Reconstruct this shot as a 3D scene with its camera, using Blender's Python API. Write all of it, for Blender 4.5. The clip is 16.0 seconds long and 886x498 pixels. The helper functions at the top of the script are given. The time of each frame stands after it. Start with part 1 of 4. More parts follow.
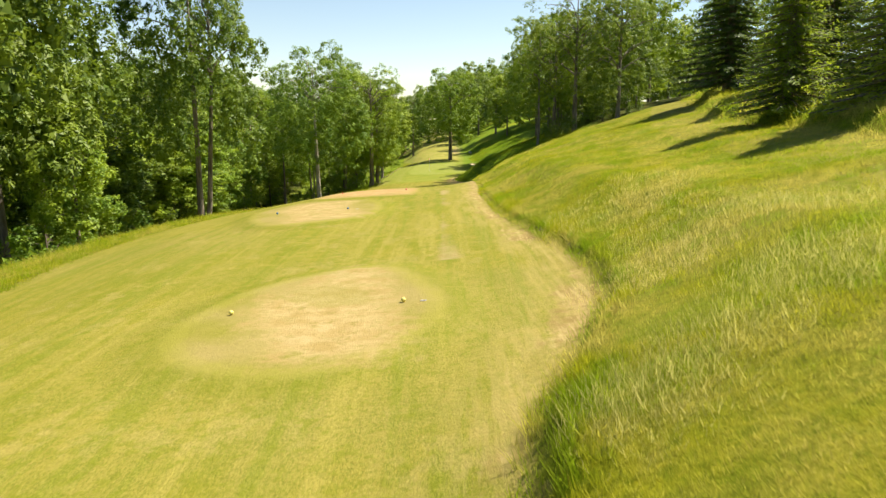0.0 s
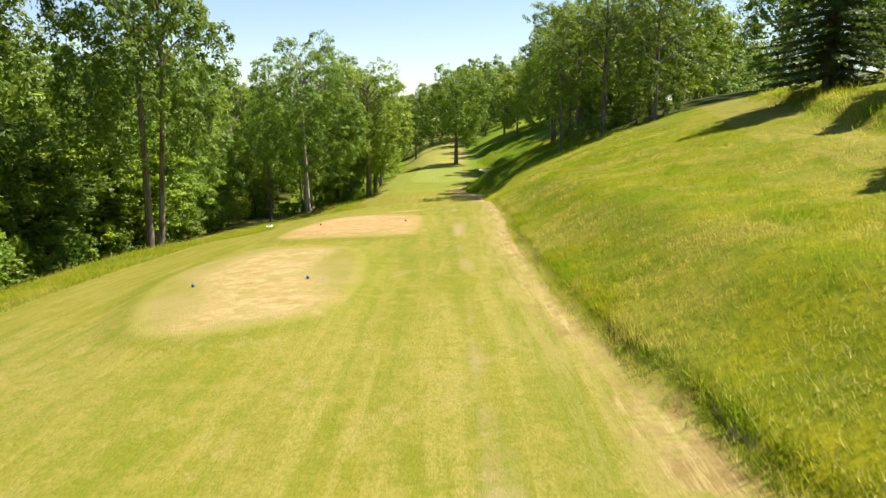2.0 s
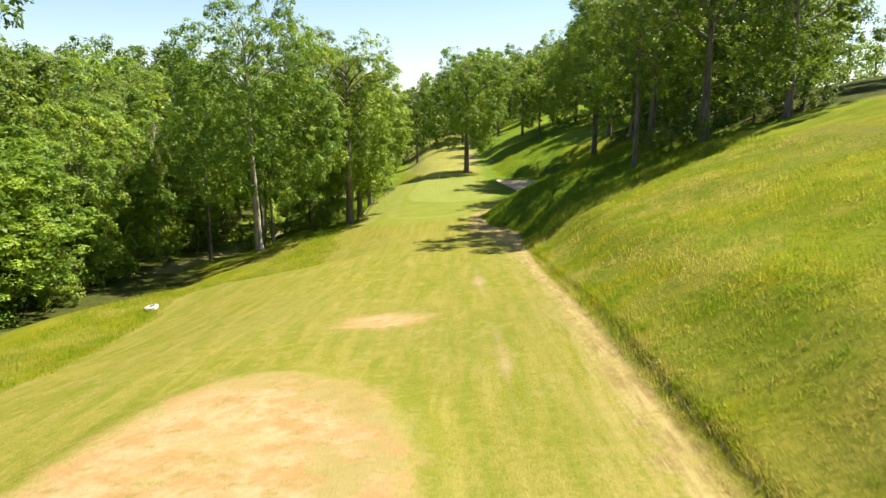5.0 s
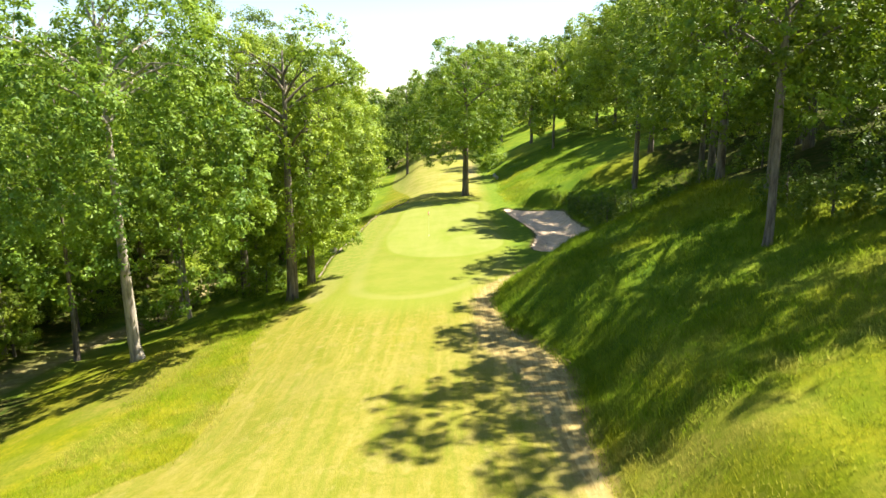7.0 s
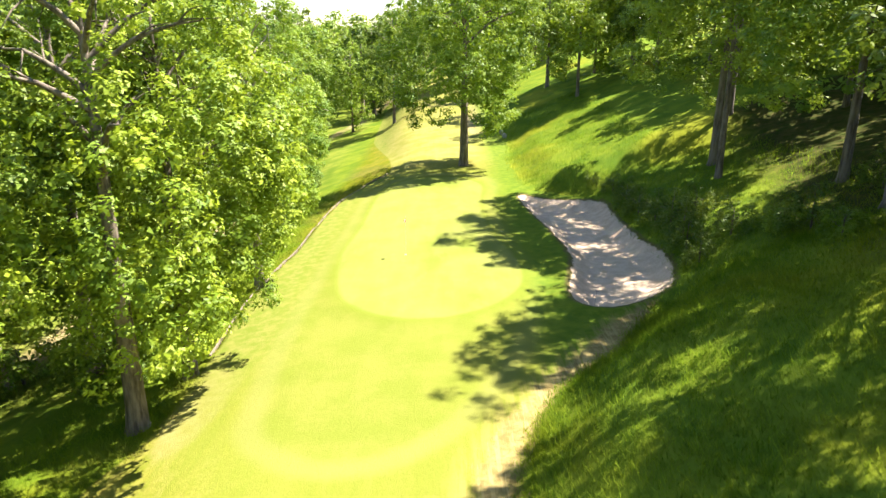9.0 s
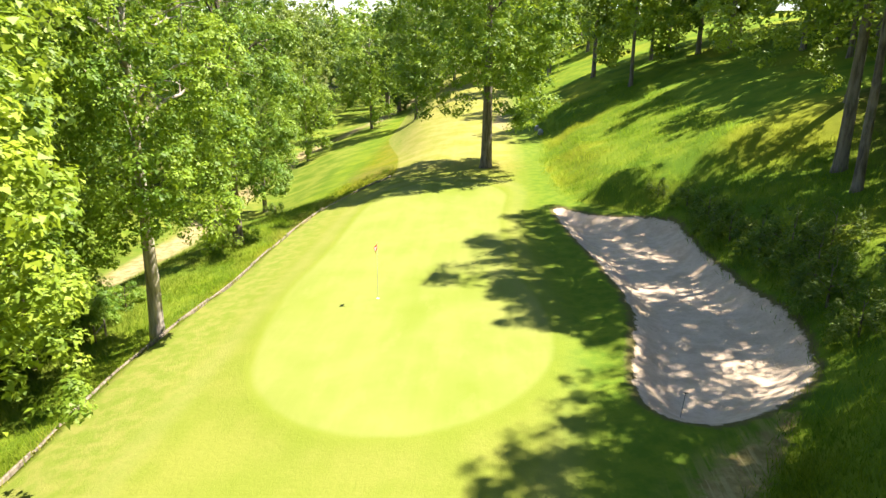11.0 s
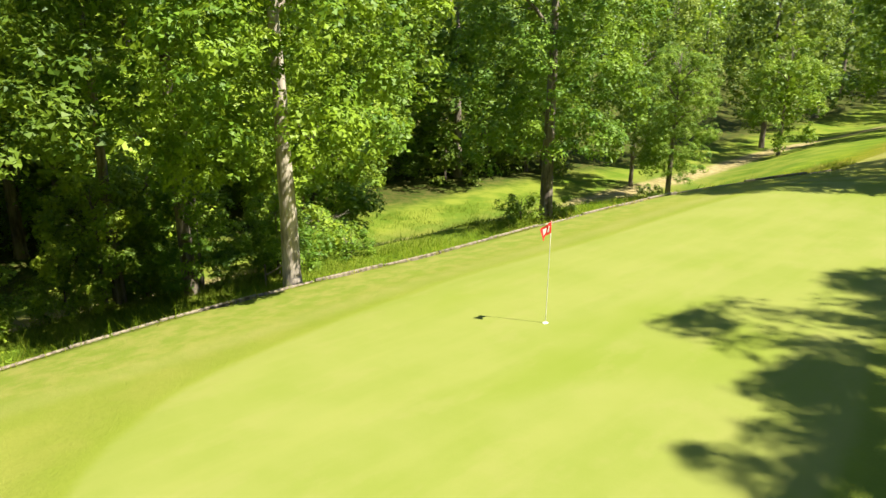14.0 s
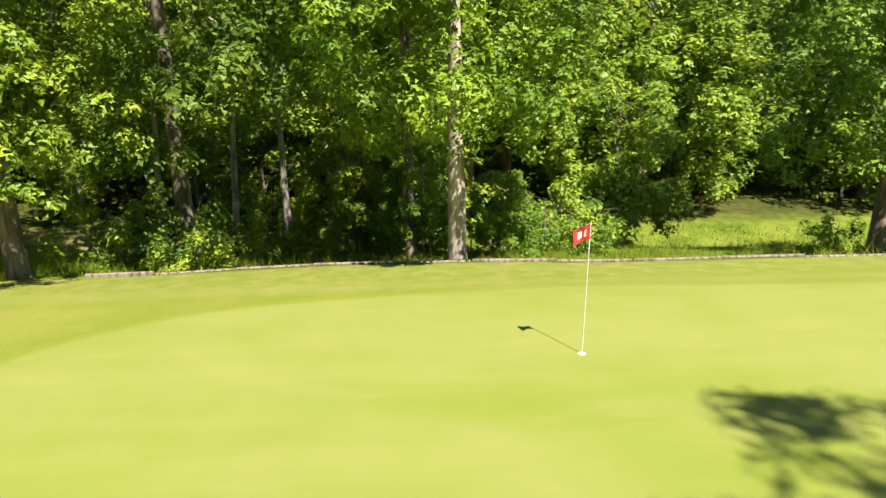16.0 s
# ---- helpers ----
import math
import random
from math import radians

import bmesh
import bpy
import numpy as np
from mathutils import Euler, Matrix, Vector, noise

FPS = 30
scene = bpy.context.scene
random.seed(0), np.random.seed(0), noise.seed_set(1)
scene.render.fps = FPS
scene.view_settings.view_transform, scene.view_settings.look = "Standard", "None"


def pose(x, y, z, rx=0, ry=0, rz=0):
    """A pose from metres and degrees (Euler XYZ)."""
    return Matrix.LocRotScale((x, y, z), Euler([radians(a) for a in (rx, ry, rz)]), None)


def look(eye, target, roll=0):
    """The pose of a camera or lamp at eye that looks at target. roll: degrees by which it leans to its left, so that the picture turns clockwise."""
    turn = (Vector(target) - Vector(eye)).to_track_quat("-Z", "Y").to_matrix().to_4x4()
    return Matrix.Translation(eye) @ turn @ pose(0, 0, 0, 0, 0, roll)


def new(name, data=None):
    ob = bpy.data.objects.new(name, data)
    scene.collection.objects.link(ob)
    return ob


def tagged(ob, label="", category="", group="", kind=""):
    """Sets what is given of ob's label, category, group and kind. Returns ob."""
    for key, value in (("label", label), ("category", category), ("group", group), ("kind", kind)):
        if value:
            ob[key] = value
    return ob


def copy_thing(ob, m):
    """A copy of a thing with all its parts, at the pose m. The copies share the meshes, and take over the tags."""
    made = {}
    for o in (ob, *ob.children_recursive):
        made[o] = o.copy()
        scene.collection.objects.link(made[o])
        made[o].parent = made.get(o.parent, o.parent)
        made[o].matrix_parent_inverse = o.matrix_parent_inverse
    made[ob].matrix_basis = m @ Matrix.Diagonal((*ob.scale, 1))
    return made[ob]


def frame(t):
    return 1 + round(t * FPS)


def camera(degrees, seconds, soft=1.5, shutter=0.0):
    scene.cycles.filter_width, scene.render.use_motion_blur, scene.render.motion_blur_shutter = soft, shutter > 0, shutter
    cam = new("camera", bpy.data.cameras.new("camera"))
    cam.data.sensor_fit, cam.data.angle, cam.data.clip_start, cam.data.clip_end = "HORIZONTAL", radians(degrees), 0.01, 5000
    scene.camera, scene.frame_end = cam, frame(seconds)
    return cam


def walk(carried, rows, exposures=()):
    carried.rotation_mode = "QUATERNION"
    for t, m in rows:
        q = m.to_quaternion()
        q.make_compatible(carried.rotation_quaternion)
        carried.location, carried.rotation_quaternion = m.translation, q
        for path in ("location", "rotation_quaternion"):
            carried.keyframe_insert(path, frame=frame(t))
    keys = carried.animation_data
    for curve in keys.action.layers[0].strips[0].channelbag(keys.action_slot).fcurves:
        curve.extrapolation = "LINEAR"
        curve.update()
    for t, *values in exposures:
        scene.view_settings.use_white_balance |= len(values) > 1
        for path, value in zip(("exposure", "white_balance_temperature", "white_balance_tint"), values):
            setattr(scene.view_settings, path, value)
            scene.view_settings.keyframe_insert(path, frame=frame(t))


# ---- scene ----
cam = camera(65.2, 16.0, soft=1.45, shutter=0.15)
METRES, EYE, TILT, LEAN, TURN = 107.0, 8.1, -10.7, 0.0, 0.0
ROWS = [
    (0.0, 0.0, 0.0, 0.0, 0.0, 0.0, 0.0),
    (0.5, -0.0011, 0.022, 0.005, 0.03, -0.02, 0.01),
    (1.0, -0.0022, 0.046, 0.0102, 0.07, -0.04, -0.0),
    (1.5, -0.0032, 0.0709, 0.0157, 0.13, -0.08, -0.03),
    (2.0, -0.004, 0.1001, 0.0219, 0.22, -0.11, -0.02),
    (2.5, -0.005, 0.1307, 0.028, 0.31, -0.16, -0.03),
    (3.0, -0.0064, 0.1638, 0.0342, 0.41, -0.19, -0.07),
    (3.5, -0.0079, 0.1986, 0.0402, 0.51, -0.22, -0.07),
    (4.0, -0.0095, 0.2362, 0.0469, 0.62, -0.27, -0.1),
    (6.5, -0.0105, 0.4531, 0.0914, 0.2, -0.41, 0.15),
    (7.0, -0.0066, 0.4999, 0.1112, 0.31, -0.85, 0.1),
    (7.5, -0.0034, 0.5437, 0.128, 0.37, -3.27, 0.12),
    (8.0, -0.0009, 0.5892, 0.1374, 0.44, -5.69, 0.18),
    (8.5, -0.0001, 0.636, 0.1462, 0.37, -7.01, 0.07),
    (9.0, -0.0001, 0.6789, 0.154, 0.33, -6.64, -0.04),
    (11.5, 0.0212, 0.8177, 0.1514, 6.82, -6.41, -1.88),
    (12.0, 0.0292, 0.8444, 0.1504, 16.18, -6.81, -3.65),
    (12.5, 0.0349, 0.864, 0.1481, 23.88, -7.35, -4.94),
    (13.0, 0.0391, 0.8802, 0.1461, 31.35, -8.04, -6.03),
    (13.5, 0.0424, 0.8939, 0.1443, 38.94, -8.88, -7.01),
    (14.0, 0.0488, 0.9082, 0.1435, 46.1, -9.68, -7.99),
    (14.5, 0.0556, 0.9238, 0.144, 55.57, -11.12, -9.01),
    (15.0, 0.0594, 0.9381, 0.1452, 65.23, -12.85, -9.89),
    (15.5, 0.0617, 0.9531, 0.147, 74.87, -14.61, -10.37),
    (16.0, 0.0636, 0.971, 0.1492, 84.63, -16.31, -10.69),
]
walk(cam, [(t, pose(0, 0, EYE, TILT, LEAN, TURN) @ pose(METRES * x, METRES * y, METRES * z, 90 + pitch, roll, yaw)) for t, x, y, z, yaw, pitch, roll in ROWS],
     exposures=((0.0, 1.24, 7000, 10), (1.0, 1.24, 6750, 10), (2.5, 1.24, 6600, 11), (4.0, 1.25, 6350, 12), (6.5, 1.70, 6800, 10), (7.5, 1.98, 6450, 12), (9.0, 2.12, 6400, 17), (11.5, 1.83, 6450, 13),
                (12.5, 1.57, 6500, 9), (14.0, 1.56, 6450, 9), (16.0, 1.52, 6250, 17)))

# world, sun and sky
SUN_AZ, SUN_EL = 65.7, 57.0
world = bpy.data.worlds.new("world")
scene.world = world
world.use_nodes = True
wn = world.node_tree.nodes
sky = wn.new("ShaderNodeTexSky")
sky.sky_type, sky.sun_disc = "NISHITA", False
sky.sun_elevation, sky.sun_rotation = radians(SUN_EL), radians(SUN_AZ)
sky.air_density, sky.dust_density, sky.ozone_density = 1.0, 0.15, 1.0
wn["Background"].inputs["Strength"].default_value = 0.070
world.node_tree.links.new(sky.outputs[0], wn["Background"].inputs["Color"])
sun = new("sun", bpy.data.lights.new("sun", "SUN"))
sun.data.energy, sun.data.angle, sun.data.color = 4.9, radians(0.6), (1.0, 0.94, 0.80)
toward = Vector((math.sin(radians(SUN_AZ)) * math.cos(radians(SUN_EL)), math.cos(radians(SUN_AZ)) * math.cos(radians(SUN_EL)), math.sin(radians(SUN_EL))))
sun.matrix_world = look(toward * 80, (0, 0, 0))


# TERRAIN
# stations along the valley and the profile across it
YS = (-40, 0, 12, 21, 30, 40, 50, 62, 75, 88, 98, 108, 120, 132, 150, 180, 240)
Y_LEFT = (-40, 10, 20, 32, 45, 53, 60, 65, 68, 71, 74, 80, 85, 89, 93, 98, 103, 107, 111, 116, 122, 127.5, 132, 140, 160, 240)
X_LEFT = (-11, -11, -12, -12.8, -13.1, -12.3, -13.0, -13.6, -12.7, -10.3, -8.5, -8.6, -9.6, -9.7, -8.9, -8.8, -8.9, -8.6, -8.1, -7.9, -7.3, -6.0, -4.8, -5.5, -9, -12)
Y_RIGHT = (-40, 0, 5, 7.8, 10, 12.5, 17, 24, 32, 40, 48, 62, 74, 77, 80, 83, 88, 92.5, 97, 104, 112, 118, 122, 126, 131, 142, 153, 180, 240)
X_RIGHT = (0.0, 0.25, 0.75, 1.65, 2.45, 2.75, 2.4, 1.9, 1.9, 2.25, 2.4, 2.8, 3.4, 3.7, 3.2, 2.2, 1.8, 3.2, 6.5, 9.8, 10.0, 8.8, 5.6, 5.3, 5.1, 5.7, 4.6, 5.0, 7.0)
Z_LOW = (-0.5, -0.5, -0.5, -0.5, -0.8, -1.2, -1.5, -2.2, -2.8, -3.4, -4.2, -4.5, -4.5, -4.5, -5.0, -4.8, -3.0)
Z_SHELF = (2.9, 2.7, 2.6, 2.5, 2.1, 1.5, 0.95, -0.5, -1.2, -1.7, -2.15, -1.9, -1.8, -2.2, -3.0, -3.5, -3.0)
Z_LEFT = (3.9, 3.7, 3.6, 3.5, 3.1, 2.4, 1.6, 0.2, -0.25, -0.75, -0.85, -0.65, -0.5, -0.4, -1.5, -2.5, -2.0)
Z_MID = (5.0, 5.0, 4.9, 4.85, 4.45, 3.95, 3.2, 1.95, 0.95, 0.35, 0.15, 0.02, 0.05, 0.25, 0.6, 1.5, 4.0)
Z_RIGHT = (5.6, 5.5, 5.4, 5.1, 4.7, 4.2, 3.7, 2.3, 1.1, 0.5, 0.5, 0.6, 0.5, 0.5, 1.0, 2.0, 4.5)
Z_BANK = (7.0, 7.0, 6.65, 6.4, 6.2, 5.9, 5.3, 4.4, 3.4, 2.6, 2.5, 2.6, 2.0, 1.9, 2.5, 3.5, 6.0)
Z_HILL = (11.0, 10.5, 10.0, 9.8, 9.9, 10.5, 10.8, 10.6, 10.1, 9.9, 9.4, 9.0, 8.6, 8.6, 9.0, 10.0, 12.0)


def pchip(xs, ys, x):
    """Smooth monotone curve through the knots."""
    xs, ys, x = np.asarray(xs, float), np.asarray(ys, float), np.asarray(x, float)
    h, d = np.diff(xs), np.diff(ys) / np.diff(xs)
    m = np.zeros_like(ys)
    same = d[1:] * d[:-1] > 0
    m[1:-1][same] = 2 * d[1:][same] * d[:-1][same] / (d[1:][same] + d[:-1][same])
    m[0], m[-1] = d[0], d[-1]
    x = np.clip(x, xs[0], xs[-1])
    i = np.clip(np.searchsorted(xs, x) - 1, 0, len(xs) - 2)
    s = (x - xs[i]) / h[i]
    return ((1 + 2 * s) * (1 - s) ** 2 * ys[i] + s * (1 - s) ** 2 * h[i] * m[i]
            + s * s * (3 - 2 * s) * ys[i + 1] + s * s * (s - 1) * h[i] * m[i + 1])


def cross(knots, x):
    """Curve through knots whose places vary from point to point: a list of (place, height) arrays."""
    px, pz = np.stack([k[0] for k in knots]), np.stack([k[1] for k in knots])
    h = np.diff(px, axis=0)
    d = np.diff(pz, axis=0) / h
    m = np.zeros_like(pz)
    m[1:-1] = np.where(d[1:] * d[:-1] > 0, 2 * d[1:] * d[:-1] / np.where(abs(d[1:] + d[:-1]) < 1e-9, 1, d[1:] + d[:-1]), 0)
    m[0], m[-1] = d[0], d[-1]
    out = np.where(x < px[0], pz[0], pz[-1])
    for i in range(len(knots) - 1):
        s = np.clip((x - px[i]) / h[i], 0, 1)
        z = ((1 + 2 * s) * (1 - s) ** 2 * pz[i] + s * (1 - s) ** 2 * h[i] * m[i]
             + s * s * (3 - 2 * s) * pz[i + 1] + s * s * (s - 1) * h[i] * m[i + 1])
        out = np.where((x >= px[i]) & (x < px[i + 1]), z, out)
    return out


def base_height(x, y):
    x, y = np.broadcast_arrays(np.asarray(x, float), np.asarray(y, float))
    xl, xr, zl, zr = pchip(Y_LEFT, X_LEFT, y), pchip(Y_RIGHT, X_RIGHT, y), pchip(YS, Z_LEFT, y), pchip(YS, Z_RIGHT, y)
    shelf, low, mid, bank, hill = pchip(YS, Z_SHELF, y), pchip(YS, Z_LOW, y), pchip(YS, Z_MID, y), pchip(YS, Z_BANK, y), pchip(YS, Z_HILL, y)
    xl, xr = np.minimum(xl, -3.5), np.maximum(xr, 0.3)
    one = np.ones_like(x)
    return cross([(-130 * one, low + 20), (-46 * one, low + 3.5), (-32 * one, low + 0.4), (xl - 12, low), (xl - 5, shelf), (xl, zl), ((xl - 1) / 2, 0.3 * zl + 0.7 * mid), (-1 * one, mid), (xr, zr),
                  (xr + 3, bank), (xr + 23, hill), (xr + 38, hill + 1.8), (xr + 130, hill + 1.0)], x)

# shapes on the ground, as outlines seen from above
GREEN = ((-5.1, 105), (-4.3, 101.8), (-2.3, 99.7), (0, 99.4), (2.0, 100.7), (3.3, 103.3), (3.3, 107), (2.5, 111), (2.1, 117.5), (2.4, 123.5), (0.6, 126.3), (-2.4, 126.6), (-4.6, 122.9), (-5.0, 114), (-5.4, 109))
APRON = ((-6.3, 93.5), (-5.9, 91.3), (-4.4, 89.7), (-2.6, 89.2), (-0.6, 90.0), (1.6, 93.0), (3.4, 98.0), (4.4, 104), (3.4, 111), (3.0, 118), (3.6, 125), (1.2, 128), (-3.2, 128), (-5.6, 123), (-6.0, 114), (-6.4, 106), (-6.6, 99))
BUNKER = ((5.2, 101.0), (5.4, 103.2), (6.05, 107), (5.7, 111.5), (4.75, 119.8), (6.6, 118.6), (9.6, 117.0), (9.8, 112.0), (10.0, 108.8), (10.3, 105.6), (9.7, 102.4), (7.7, 100.4), (6.2, 100.0))
TEE_A = ((-4.4, 10.9), (-3.7, 13.4), (-2, 14.9), (-0.9, 14.4), (-0.1, 12.2), (0, 10.2), (-1.1, 8.4), (-2.4, 8.2), (-3.9, 9.2))
TEE_B = ((-5.6, 22.6), (-2.9, 23.4), (-2.4, 27), (-3.4, 33), (-7.0, 34.5), (-8.2, 30), (-7.0, 25))
TEE_C = ((-6.9, 37.4), (-4.6, 36.2), (-1.8, 36), (-1.5, 39), (-1.8, 44.9), (-4.2, 47.9), (-6.3, 46.6), (-7.2, 41))
BALD_A = ((-3.3, 12.1), (-2.1, 14.6), (-1.1, 14.0), (-0.85, 12.5), (-0.65, 9.1), (-0.95, 8.7), (-2.2, 8.9), (-2.9, 10.2))
BALD_B = ((-5.4, 22.9), (-3.1, 23.7), (-3.0, 26), (-4.0, 29.5), (-4.2, 33), (-6.4, 33.4), (-7.2, 29.5), (-5.8, 26))
LANE_X, LANE_Y = (-23.5, -22.2, -20.6, -19.9, -18.8, -18.4, -19.6, -20.0, -15.0, -10.0), (60, 93, 99, 112, 122, 129, 146, 165, 185, 230)
PATH_Y, PATH_W = (-40, 5, 8, 12, 20, 32, 45, 60, 70, 76, 80, 84, 88, 93, 98, 101, 240), (0.05, 0.2, 0.6, 0.62, 0.55, 0.62, 0.62, 0.55, 0.85, 1.7, 2.3, 1.4, 1.1, 1.0, 1.2, 0.0, 0.0)


def outline(points, steps=8):
    """Closed smooth curve through the points."""
    p = np.asarray(points, float)
    a, b, c, d = np.roll(p, 1, 0), p, np.roll(p, -1, 0), np.roll(p, -2, 0)
    s = (np.arange(steps) / steps)[None, :, None]
    a, b, c, d = (q[:, None, :] for q in (a, b, c, d))
    q = 0.5 * (2 * b + (c - a) * s + (2 * a - 5 * b + 4 * c - d) * s ** 2 + (3 * b - a - 3 * c + d) * s ** 3)
    return q.reshape(-1, 2)


def distance(points, x, y):
    """Signed distance to a closed outline, negative inside."""
    q = outline(points)
    x, y = np.broadcast_arrays(np.asarray(x, float), np.asarray(y, float))
    out = np.full(x.shape, 30.0)
    near = (x > q[:, 0].min() - 6) & (x < q[:, 0].max() + 6) & (y > q[:, 1].min() - 6) & (y < q[:, 1].max() + 6)
    if not near.any():
        return out
    px, py = x[near], y[near]
    best, inside = np.full(px.shape, 1e9), np.zeros(px.shape, bool)
    for (ax, ay), (bx, by) in zip(q, np.roll(q, -1, 0)):
        ex, ey = bx - ax, by - ay
        s = np.clip(((px - ax) * ex + (py - ay) * ey) / (ex * ex + ey * ey + 1e-12), 0, 1)
        best = np.minimum(best, (px - ax - s * ex) ** 2 + (py - ay - s * ey) ** 2)
        over = (ay > py) != (by > py)
        inside ^= over & (px < ex * (py - ay) / (ey if abs(ey) > 1e-9 else 1e-9) + ax)
    out[near] = np.where(inside, -1, 1) * np.sqrt(best)
    return out


def step(a, b, v):
    s = np.clip((v - a) / (b - a), 0, 1)
    return s * s * (3 - 2 * s)


def edge_left(y):
    return pchip(Y_LEFT, X_LEFT, y)


def edge_right(y):
    return pchip(Y_RIGHT, X_RIGHT, y)


def hill_path(y):
    return np.interp(y, (8, 20, 35, 52, 75), (7.2, 8.6, 10.6, 15.5, 22.5))


def height(x, y):
    """The ground's height."""
    x, y = np.broadcast_arrays(np.asarray(x, float), np.asarray(y, float))
    z = base_height(x, y)
    for tee, up in ((TEE_A, 0.10), (TEE_B, 0.12), (TEE_C, 0.12)):
        z = z + up * (1 - step(-0.3, 0.9, distance(tee, x, y)))
    z = z + 0.10 * (1 - step(-0.5, 1.6, distance(GREEN, x, y)))
    sand = distance(BUNKER, x, y)
    z = z - 0.42 * (1 - step(-1.1, 0.05, sand)) + 0.10 * (1 - step(0.0, 0.8, abs(sand - 0.3)))
    z = z + (0.16 + 0.10 * (1 - step(8.0, 12.0, y))) * step(0.02, 0.22, x - edge_right(y)) * (1 - step(0.3, 5, x - edge_right(y))) * (1 - step(92, 97, y))
    z = z + 0.45 * step(2.5, 3.4, x - hill_path(y)) * (1 - step(50, 62, y))
    kerb = step(98, 99, y) * (1 - step(131, 133, y))
    z = z - 0.55 * step(0.12, 0.42, edge_left(y) - x) * (1 - step(1.5, 6, edge_left(y) - x)) * kerb
    z = z + 0.10 * np.sin(0.9 * x + 0.35 * y) * np.sin(0.31 * y - 0.2 * x) * step(0.5, 3, x - edge_right(y))
    return z

# END TERRAIN


# materials
def material(name):
    m = bpy.data.materials.new(name)
    m.use_nodes = True
    return m, m.node_tree, m.node_tree.nodes["Principled BSDF"]


class Web:
    """Short hand for shader nodes."""

    def __init__(self, tree):
        self.tree, self.coord = tree, tree.nodes.new("ShaderNodeTexCoord").outputs["Object"]

    def put(self, kind, **inputs):
        n = self.tree.nodes.new(kind)
        for k, v in inputs.items():
            self.feed(n.inputs[k], v)
        return n

    def feed(self, socket, v):
        if isinstance(v, bpy.types.NodeSocket):
            self.tree.links.new(v, socket)
        else:
            socket.default_value = v

    def noise(self, scale, detail=3.0, rough=0.55, stretch=None, where=None):
        co = where or self.coord
        if stretch:
            mp = self.put("ShaderNodeMapping", Vector=co, Scale=stretch)
            co = mp.outputs[0]
        return self.put("ShaderNodeTexNoise", Vector=co, Scale=scale, Detail=detail, Roughness=rough).outputs["Fac"]

    def math(self, op, a, b=0.0, c=0.0):
        n = self.tree.nodes.new("ShaderNodeMath")
        n.operation = op
        for i, v in enumerate((a, b, c)):
            self.feed(n.inputs[i], v)
        return n.outputs[0]

    def ramp(self, v, lo, hi, a=0.0, b=1.0):
        n = self.tree.nodes.new("ShaderNodeMapRange")
        n.interpolation_type = "SMOOTHSTEP"
        for i, q in enumerate((v, lo, hi, a, b)):
            self.feed(n.inputs[i], q)
        return n.outputs[0]

    def mix(self, fac, a, b):
        n = self.tree.nodes.new("ShaderNodeMix")
        n.data_type = "RGBA"
        self.feed(n.inputs[0], fac)
        self.feed(n.inputs[6], (*a, 1) if isinstance(a, tuple) else a)
        self.feed(n.inputs[7], (*b, 1) if isinstance(b, tuple) else b)
        return n.outputs[2]

    def attr(self, name):
        n = self.tree.nodes.new("ShaderNodeAttribute")
        n.attribute_name = name
        return n.outputs["Fac"]

    def bump(self, v, strength, dist, bsdf):
        b = self.put("ShaderNodeBump", Height=v, Strength=strength, Distance=dist)
        self.tree.links.new(b.outputs[0], bsdf.inputs["Normal"])


